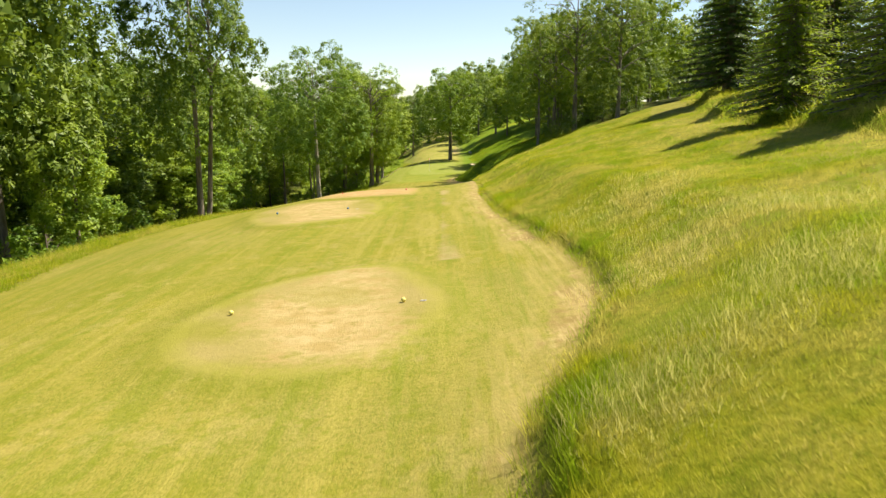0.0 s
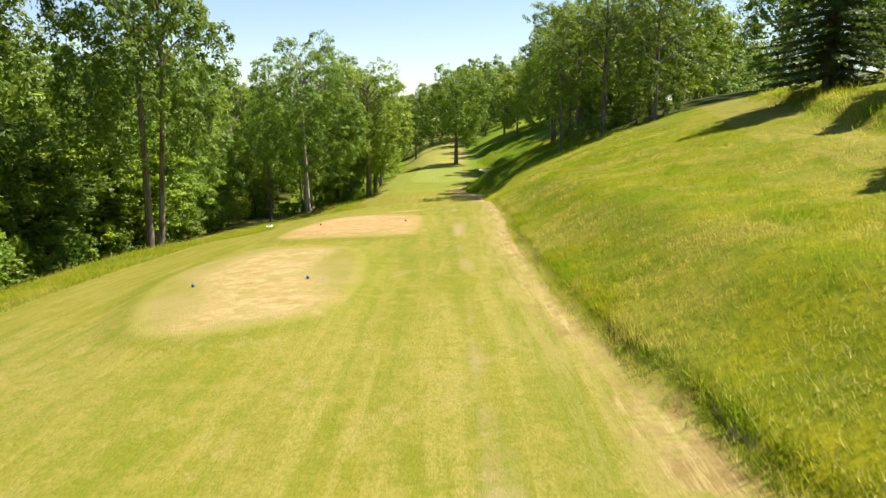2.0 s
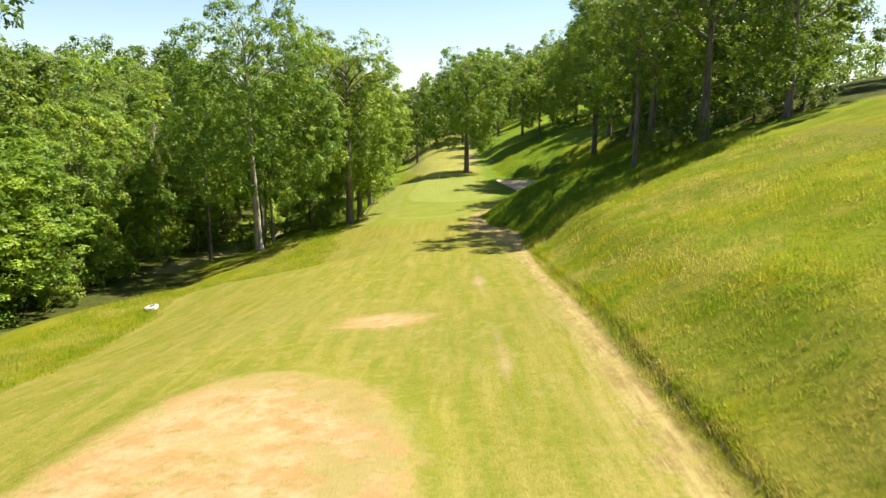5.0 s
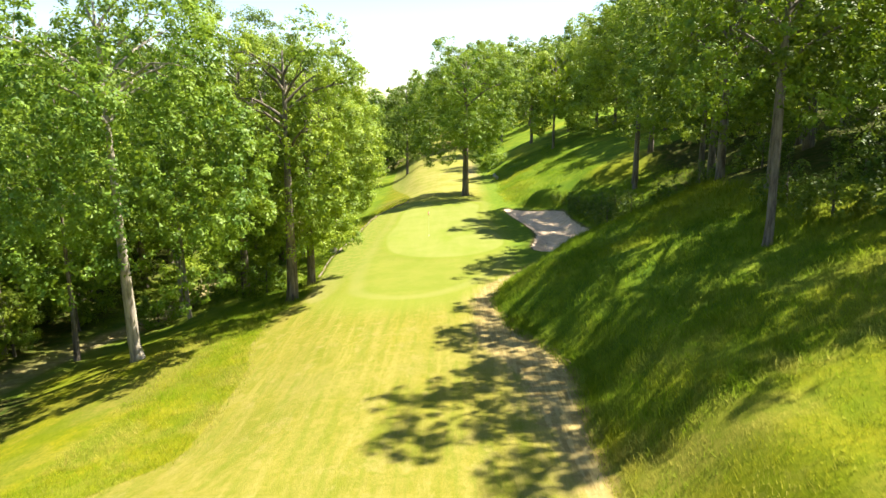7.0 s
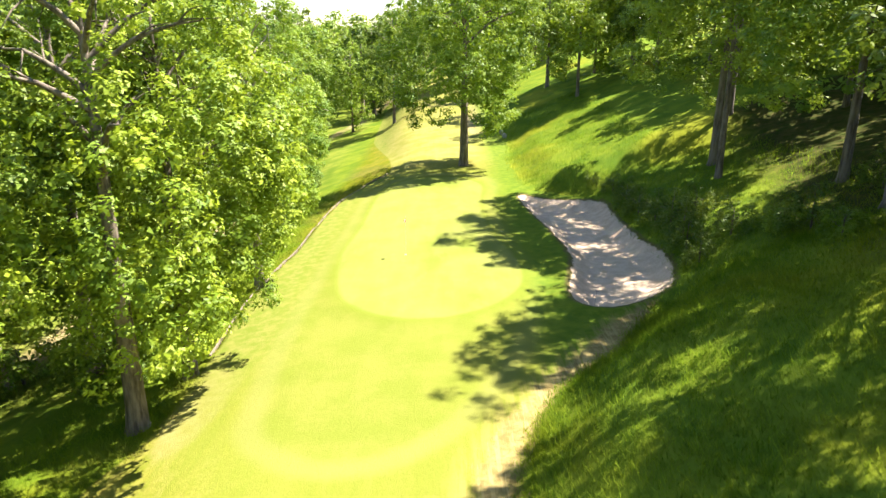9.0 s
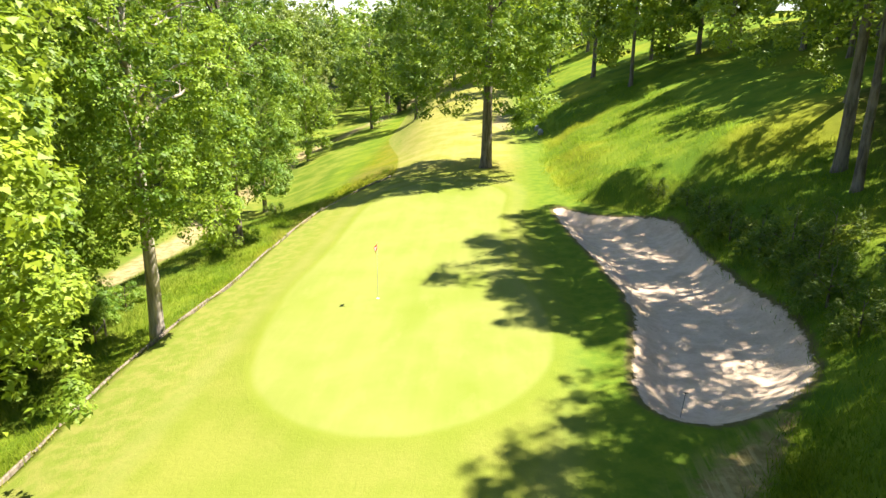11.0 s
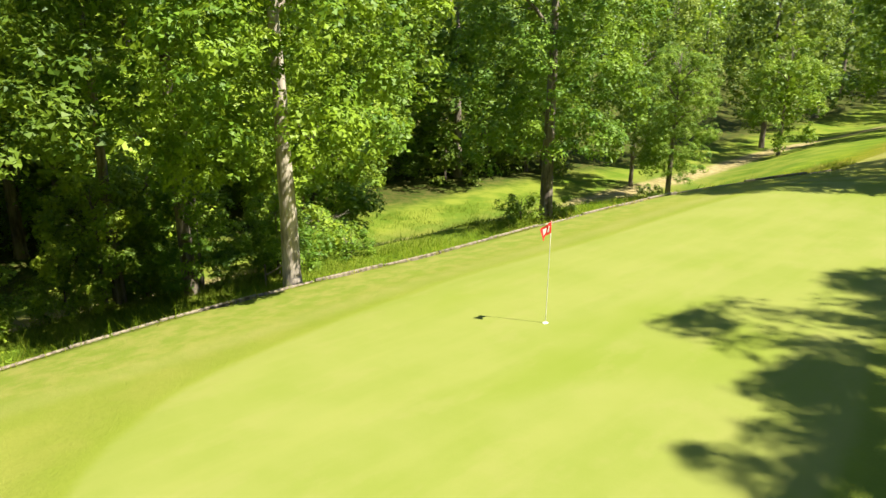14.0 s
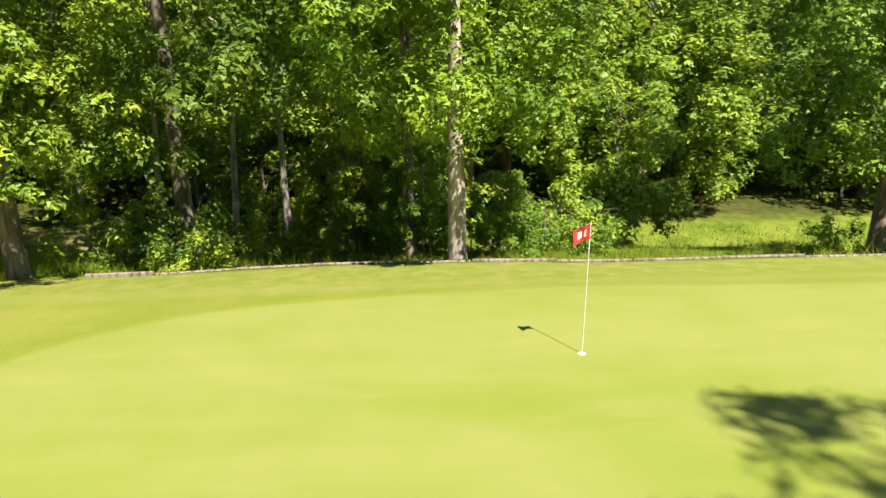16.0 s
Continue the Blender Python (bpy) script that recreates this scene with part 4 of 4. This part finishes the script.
for i in range(44):
    x, y = -43 - 34 * rng.uniform(0, 1) ** 1.3, 30 + 150 * (i + rng.uniform(0, 1)) / 44
    tag_tree(stand((far_a, far_b)[i % 2], x, y, rng.uniform(0, 360), rng.uniform(0.9, 1.2)), "tree on a densely wooded valley side", "valley woods")
for x, y, t, s in ((-19.3, 36.2, 0, 0.92), (-20.0, 114.5, 40, 1.15), (-22.5, 30, 90, 0.8), (-24.5, 47, 150, 0.7), (-24.6, 74, 30, 0.6), (-25.2, 80.5, 200, 0.75), (-25.0, 86.5, 80, 0.7), (-24.6, 91, 310, 0.6), (-14.6, 104.0, 20, 0.62), (-13.4, 106.3, 140, 0.55), (-15.8, 105.6, 260, 0.72), (-13.0, 108.6, 60, 0.42)):
    tagged(stand(tall_bush, x, y, t, s), "tall rounded light-green bush at the edge of a wood", "bush", "tall bushes")
tag_tree(stand(spruce, 12.9, 26.6, 0, 1.0), "young green spruce on a grassy hillside", "spruces")
tag_tree(stand(spruce, 14.0, 21.6, 130, 1.15), "dark green spruce on a grassy hillside", "spruces")
for x, y, t, s in ((18.4, 46, 0, 0.92), (20.3, 38, 120, 0.9), (21.0, 31, 70, 0.9), (18.6, 25.5, 200, 0.8)):
    tag_tree(stand(cedar, x, y, t, s), "dark spreading cedar tree above a mown hill path", "cedars")
for x, y, s in ((11.1, 105.2, 0.5), (11.4, 108.6, 0.55), (10.9, 115.6, 0.4), (12.4, 103.6, 0.5), (9.6, 119.2, 0.3), (11.0, 103.2, 0.4), (11.4, 106.7, 0.5), (11.2, 110.6, 0.5), (10.9, 112.8, 0.45), (10.7, 114.3, 0.4), (12.3, 107.9, 0.45), (10.5, 117.5, 0.35)):
    tagged(stand(bush_a, x, y, 67 * x, s), "dark leafy bush overhanging the bunker's bank", "bush", "bunker bushes")
for x, y, s in ((-11.5, 118.3, 0.5), (-10.7, 119.7, 0.35), (-12.0, 128.6, 0.4), (-13.2, 109.2, 0.65), (-14.6, 110.4, 0.8), (-12.8, 111.2, 0.45), (-16.0, 112.0, 0.9), (-12.2, 97.6, 0.8), (-11.6, 100.0, 0.6), (-13.4, 99.0, 0.9), (-15.0, 100.4, 0.7), (-15.6, 105.6, 0.6), (-14.6, 103.0, 0.5), (-18.5, 101.5, 0.9), (-17.5, 105.8, 0.8), (-19.5, 98, 0.9)):
    tagged(stand(bush_b, x, y, 91 * x, s), "leafy shrub beneath trees beside a track", "bush", "track shrubs")
for x, y, s in ((13.0, 79.2, 0.6), (14.6, 78.0, 0.7), (15.8, 82.2, 0.7), (17.8, 78.4, 0.8), (20.0, 76.8, 0.8), (12.6, 81.8, 0.55), (18.5, 82.5, 0.8)):
    tagged(stand(bush_a, x, y, 53 * x, s), "dark bush beneath oak trees on a hillside", "bush", "hillside bushes")
for i in range(60):
    if i < 52:
        y = 24 + 118 * (i + rng.uniform(0, 1)) / 52
        x = np.interp(y, (24, 42, 50, 60, 76, 84, 104, 135), (-21.5, -21.5, -23.5, -24.5, -24.5, -25.0, -25.5, -27)) - rng.uniform(0, 6)
        size = rng.uniform(0.8, 1.6)
    else:
        y = rng.uniform(86, 102)
        x = np.interp(y, (84, 92, 100, 108, 120), (11.0, 12.5, 13.5, 13.2, 15)) + rng.uniform(0, 5)
        size = rng.uniform(0.4, 0.7)
    tagged(stand((bush_a, bush_b)[i % 2], x, y, rng.uniform(0, 360), size), "low leafy bush in the undergrowth", "bush", "undergrowth bushes")
for ob in (oak_a, oak_b, oak_tall, oak_lone, oak_open, oak_bank, ash_a, ash_b, oak_near, ash_near, ash_pale, oak_low, slim, edge_a, edge_b, wood_a, wood_b, wood_c, hill_a, hill_b, birch, far_a, far_b, bush_a, bush_b, tall_bush, spruce, cedar):
    for o in (*ob.children_recursive, ob):
        bpy.data.objects.remove(o)


# long grass on the slopes
def blades(name, x, y, tall, width, seed, label, mat=BLADE, m=9, loose=1.6):
    rng = np.random.default_rng(seed)
    # tufts of blades that arch outwards, and more of them downhill
    tufts = len(x) // m
    cx, cy = np.repeat(x[:tufts], m), np.repeat(y[:tufts], m)
    vigour = np.repeat(rng.uniform(0.55, 1.45, tufts), m)
    n = len(cx)
    a, k = rng.uniform(0, 2 * math.pi, n), loose * tall * np.sqrt(rng.uniform(0, 1, n))
    x, y = cx + k * np.cos(a), cy + k * np.sin(a)
    p = np.column_stack([x, y, height(x, y) - 0.03])
    a = rng.uniform(0, 2 * math.pi, n)
    fall = np.column_stack([np.cos(a), np.sin(a), np.zeros(n)])
    side = np.column_stack([-np.sin(a), np.cos(a), np.zeros(n)]) * (width * rng.uniform(0.6, 1.3, n))[:, None]
    h = (tall * vigour * rng.uniform(0.35, 1.1, n) * (0.85 + 0.25 * np.sin(1.3 * x + 0.7 * y) * np.sin(0.9 * y - 0.6 * x)))[:, None]
    bend = fall * h * rng.uniform(0.3, 1.3, (n, 1))
    v = np.stack([p - side, p + side, p + np.array((0, 0, 1)) * h + bend], 1)
    me = bpy.data.meshes.new(name)
    me.vertices.add(3 * n)
    me.vertices.foreach_set("co", np.ascontiguousarray(v, np.float32).ravel())
    me.loops.add(3 * n)
    me.loops.foreach_set("vertex_index", np.arange(3 * n, dtype=np.int32))
    me.polygons.add(n)
    me.polygons.foreach_set("loop_start", np.arange(0, 3 * n, 3, dtype=np.int32))
    me.materials.append(mat)
    me.update(calc_edges=True)
    return tagged(new(name, me), label, "grass", kind="stuff")


rng = np.random.default_rng(8)


def scatter(n, y0, y1, o0, o1, edge, sign, power=1.0):
    y = rng.uniform(y0, y1, n)
    return edge(y) + sign * (o0 + (o1 - o0) * rng.uniform(0, 1, n) ** power), y


def off_sand(x, y):
    keep = distance(BUNKER, x, y) > 0.15
    return x[keep], y[keep]


x, y = scatter(140000, 0.5, 6.5, 0.0, 5.0, edge_right, 1, 1.0)
blades("long_grass", x, y, 0.12, 0.0022, 16, "fine yellow-green grass on a sunny slope")
x, y = scatter(160000, 5.5, 15, 0.0, 9.0, edge_right, 1, 1.1)
blades("long_grass", x, y, 0.135, 0.0028, 1, "long yellow-green grass on a sunny slope", m=12, loose=1.1)
x, y = scatter(150000, 13, 24, 0.0, 11.0, edge_right, 1, 1.1)
blades("long_grass", x, y, 0.135, 0.0038, 12, "long grass rising beside a dirt path", m=12, loose=1.1)
x, y = scatter(150000, 22, 46, 0.0, 12, edge_right, 1, 1.3)
blades("long_grass", x, y, 0.15, 0.0052, 11, "long yellow-green grass on a sunny hillside", m=12, loose=1.1)
x, y = scatter(90000, 45, 70, 0.0, 11, edge_right, 1, 1.4)
blades("long_grass", x, y, 0.17, 0.008, 2, "long grass on the sunny bank beside the fairway")
x, y = scatter(110000, 69, 100, 0.0, 11, edge_right, 1, 1.3)
blades("long_grass", *off_sand(x, y), 0.28, 0.012, 22, "long grass on the shaded bank beside the fairway")
x, y = scatter(60000, 3, 97, 0.03, 0.24, edge_right, 1, 1.0)
blades("long_grass", x, y, 0.19, 0.006, 9, "ragged grass edge overhanging a dirt path")
x, y = scatter(45000, 97, 150, 0.1, 9, edge_right, 1, 1.2)
blades("long_grass", *off_sand(x, y), 0.38, 0.011, 3, "long seeding grass above the bunker")
x, y = scatter(60000, 10, 97, 0.0, 4.5, edge_left, -1, 1.3)
blades("long_grass", x, y, 0.30, 0.008, 4, "long pale grass along the fairway's edge")
x, y = scatter(35000, 97, 135, 0.4, 4.5, edge_left, -1, 1.2)
blades("long_grass", x, y, 0.36, 0.010, 6, "long weeds below the timber edge of a green")
x, y = scatter(32000, 98, 132, 4.0, 17.0, edge_left, -1, 1.0)
keep = abs(x - pchip(LANE_Y, LANE_X, y)) > 2.0
blades("long_grass", x[keep], y[keep], 0.30, 0.012, 13, "green meadow grass below the putting green")
x, y = scatter(20000, 8, 60, 2.6, 4.6, hill_path, 1, 1.0)
blades("long_grass", x, y, 0.34, 0.010, 7, "long grass on the bank above a mown hill path")


STRAW = leaf_material("dry_seed_head", (0.42, 0.37, 0.12), (0.62, 0.54, 0.22), (0.55, 0.50, 0.16), 0.0, 0.55)
for cx, cy, r, n, k in ((3.6, 6.5, 0.9, 2600, 14), (3.2, 10.2, 1.0, 2200, 41), (1.5, 4.7, 0.55, 1400, 42), (2.3, 5.4, 0.5, 1000, 43), (4.6, 12.5, 1.6, 2600, 44), (4.0, 16.5, 1.8, 2600, 45), (6.4, 10.0, 1.5, 2200, 46)):
    a, q = rng.uniform(0, 2 * math.pi, n), np.sqrt(rng.uniform(0, 1, n))
    blades("seed_heads", cx + r * q * np.cos(a), cy + 1.3 * r * q * np.sin(a), 0.24, 0.0022 + 0.00012 * cy, k, "pale dry seed heads standing in long grass", STRAW)


# cut sod along the foot of the bank
SOD = plain_material("cut_sod", (0.170, 0.130, 0.036), 0.95, 0.6, 5.0)
rng = np.random.default_rng(31)
ys = np.arange(3.0, 97.0, 0.12)
xs = edge_right(ys) + 0.03 * np.sin(1.1 * ys) * np.sin(0.43 * ys) + rng.normal(0, 0.012, len(ys))
low, up = height(xs - 0.10, ys) - 0.05, height(xs + 0.16, ys) + rng.uniform(-0.03, 0.02, len(ys))
up = np.minimum(np.maximum(up, low + 0.06), low + 0.11)
rows = [np.column_stack([xs, ys, low]), np.column_stack([xs + 0.02 + rng.uniform(0, 0.03, len(ys)), ys, 0.4 * low + 0.6 * up]), np.column_stack([xs + 0.05 + rng.uniform(0, 0.05, len(ys)), ys, up]), np.column_stack([xs + 0.16, ys, height(xs + 0.16, ys) - 0.03])]
n = len(ys)
sod_faces = [(r * n + i, r * n + i + 1, (r + 1) * n + i + 1, (r + 1) * n + i) for r in range(3) for i in range(n - 1)]
tagged(part("sod_edge", np.concatenate(rows).tolist(), sod_faces, SOD), "low dark cut edge of turf beside a dirt path", "turf edge", kind="structure")


# small things of the course
YELLOW = plain_material("yellow_paint", (0.72, 0.62, 0.16), 0.4)
BLUE = plain_material("blue_paint", (0.02, 0.14, 0.30), 0.4)
RED = plain_material("red_paint", (0.50, 0.02, 0.01), 0.45)
WHITE = plain_material("white_paint", (0.62, 0.60, 0.54), 0.5)
GREY = plain_material("grey_stone", (0.30, 0.30, 0.31), 0.8, 0.5)
DARK = plain_material("dark_metal", (0.03, 0.03, 0.03), 0.5)
CLOTH = plain_material("red_cloth", (0.52, 0.018, 0.008), 0.8)


def ball(r, z=0.0, rings=8, sides=14):
    v, f = [], []
    for i in range(rings + 1):
        a = math.pi * i / rings
        for k in range(sides):
            b = 2 * math.pi * k / sides
            v.append((r * math.sin(a) * math.cos(b), r * math.sin(a) * math.sin(b), z + r * math.cos(a)))
    for i in range(rings):
        for k in range(sides):
            f.append((i * sides + k, (i + 1) * sides + k, (i + 1) * sides + (k + 1) % sides, i * sides + (k + 1) % sides))
    return v, f


def slab(x, y, z, bevel=0.01, at=(0, 0, 0)):
    """A box with chamfered upper edges, standing on z = 0."""
    v = []
    for h, c in ((0, 0), (z - bevel, 0), (z, bevel)):
        for sx, sy in ((-1, -1), (1, -1), (1, 1), (-1, 1)):
            v.append((at[0] + sx * (x / 2 - c), at[1] + sy * (y / 2 - c), at[2] + h))
    f = [(3, 2, 1, 0), (8, 9, 10, 11)]
    for r in (0, 4):
        f += [(r + k, r + (k + 1) % 4, r + 4 + (k + 1) % 4, r + 4 + k) for k in range(4)]
    return v, f


def tee_marker(x, y, mat, words):
    top = new("tee_marker")
    top.location = (x, y, float(height(x, y)))
    part("ball", *ball(0.042, 0.044), mat, top, smooth=True)
    part("spike", *tube(((0, 0, -0.06), (0, 0, 0.0), (0, 0, 0.03)), (0.004, 0.008, 0.010), 8), DARK, top)
    return tagged(top, words, "tee marker", "tee markers")


for x, y in ((-3.6, 11.36), (-0.67, 11.36)):
    tee_marker(x, y, YELLOW, "round yellow tee marker on worn turf")
for x, y in ((-6.61, 27.42), (-3.79, 27.42)):
    tee_marker(x, y, BLUE, "round blue tee marker on worn turf")
for x, y in ((-6.13, 42.2), (-2.17, 40.9)):
    tee_marker(x, y, RED, "round red tee marker on bare soil")
for x, y in ((-0.33, 11.32), (-3.41, 27.32)):
    plate = part("distance_plate", *slab(0.10, 0.045, 0.022, 0.006), GREY)
    plate.location = (x, y, float(height(x, y)) - 0.01)
    tagged(plate, "small pale plate set in the turf of a tee", "plate", "distance plates")

# pin with its flag
px, py = -2.10, 107.9
pin = new("golf_flag")
pin.location = (px, py, float(height(px, py)))
part("pole", *tube(((0, 0, -0.05), (0.004, 0, 0.7), (0.010, 0, 1.4), (0.018, 0, 1.97)), (0.0065, 0.0065, 0.006, 0.0055), 8), WHITE, pin, smooth=True)
part("cup_rim", *tube(((0, 0, -0.02), (0, 0, 0.004)), (0.06, 0.056), 14), WHITE, pin)
n = 9
cloth, mark = [], []
for side in (-0.004, 0.004):
    for j in range(5):
        for i in range(n):
            u = i / (n - 1)
            cloth.append((0.018 - 0.04 * u + 0.045 * math.sin(5.5 * u + 0.6 * j) * u + side, -0.22 * u, 1.96 - 0.22 * j / 4 * (1 - 0.12 * u) - 0.10 * u - 0.04 * u * u))
faces = [(s0 + j * n + i, s0 + j * n + i + 1, s0 + (j + 1) * n + i + 1, s0 + (j + 1) * n + i) for s0 in (0, 5 * n) for j in range(4) for i in range(n - 1)]
flag = part("flag", cloth, faces, CLOTH, pin, "red cloth flag", smooth=True)
for i0, i1 in ((2, 3), (4, 6)):
    v = []
    for s0, off in ((0, -0.004), (5 * n, 0.004)):
        for j, i in ((1, i0), (1, i1), (3, i1), (3, i0)):
            c = cloth[s0 + j * n + i]
            v.append((c[0] + off, c[1], c[2]))
    part("white_bar", v, [(0, 1, 2, 3), (4, 5, 6, 7), (0, 1, 5, 4), (2, 3, 7, 6)], WHITE, flag)
tagged(pin, "white golf flagstick with a red flag standing in the green", "golf flag")

# timber edging along the green's low side
edging = tagged(new("timber_edging"), "weathered timber edging along the low side of a green", "edging", kind="structure")
rng = np.random.default_rng(3)
y = 98.2
while y < 131.6:
    long = rng.uniform(1.5, 2.3)
    y1 = min(y + long, 131.8)
    a, b = np.array((float(edge_left(y)), y)), np.array((float(edge_left(y1)), y1))
    mid, d = (a + b) / 2, b - a
    span = float(np.hypot(*d)) - 0.025
    beam = part("beam", *slab(0.08 + rng.uniform(-0.015, 0.02), span, 0.66, 0.02), TIMBER, edging)
    top = float(height(mid[0] + 0.2, mid[1])) + rng.uniform(-0.06, 0.01)
    tilt = math.degrees(math.atan2(float(height(b[0] + 0.2, b[1]) - height(a[0] + 0.2, a[1])), span))
    beam.matrix_basis = pose(mid[0] - 0.17, mid[1], top - 0.66, tilt, rng.normal(0, 1.5), math.degrees(math.atan2(-d[0], d[1])) + rng.normal(0, 0.5))
    y = y1

# bunker rake, marker posts, drain cover
rake = new("bunker_rake")
rake.matrix_basis = pose(5.95, 100.5, float(height(5.95, 100.5)) + 0.02, 0, 6, 20)
part("handle", *tube(((0, 0, 0.02), (0.02, 0.02, 0.4), (0.05, 0.05, 0.62)), (0.007, 0.007, 0.006), 7), DARK, rake, smooth=True)
part("head", *slab(0.13, 0.02, 0.018, 0.004, (0.05, 0.05, 0.60)), DARK, rake)
tagged(rake, "dark bunker rake standing at the sand's edge", "rake")
for x, y, h in ((-22.2, 100.8, 0.75), (-21.0, 110.3, 0.85), (-23.2, 102.4, 0.7)):
    post = part("marker_post", *join([slab(0.07, 0.07, h, 0.015)]), WHITE)
    post.matrix_basis = pose(x, y, float(height(x, y)) - 0.04, 2, -3, 15)
    tagged(post, "short white marker post beside a track", "post", "marker posts")
cover = new("drain_cover")
cx, cy = -13.95, 63.4
cover.matrix_basis = pose(cx, cy, float(height(cx, cy)) + 0.02, 0, -12, 20)
part("rim", *tube(((0, 0, -0.1), (0, 0, 0.10), (0, 0, 0.14)), (0.30, 0.30, 0.26), 16), WHITE, cover)
part("opening", *tube(((0.06, 0, 0.12), (0.06, 0, 0.150)), (0.13, 0.13), 12), DARK, cover)
tagged(cover, "pale round drain collar with a dark opening in grass", "drain")
rail = new("rail_fence")
fx, fy = -12.0, 107.6
rail.matrix_basis = pose(fx, fy, float(height(fx, fy)), 0, 0, 82)
for x in (0.0, 0.55):
    part("post", *slab(0.05, 0.05, 0.75, 0.008, (x, 0, -0.1)), TIMBER, rail)
part("rail", *tube(((-0.05, 0, 0.30), (0.3, 0, 0.42), (0.58, 0, 0.55)), (0.022, 0.022, 0.022), 6), TIMBER, rail)
tagged(rail, "short pale wooden rail below the green's edge", "fence")
for k, (x, y) in enumerate(((5.7, 143.6), (5.5, 145.5))):
    stone = part("marker_stone", *ball(0.24, 0.18, 6, 9), GREY)
    stone.matrix_basis = pose(x, y, float(height(x, y)), 8, 0, 40 * k) @ Matrix.Diagonal((1, 0.8, 1.3, 1))
    tagged(stone, "pale grey stone beside the far path", "stone", "path stones")
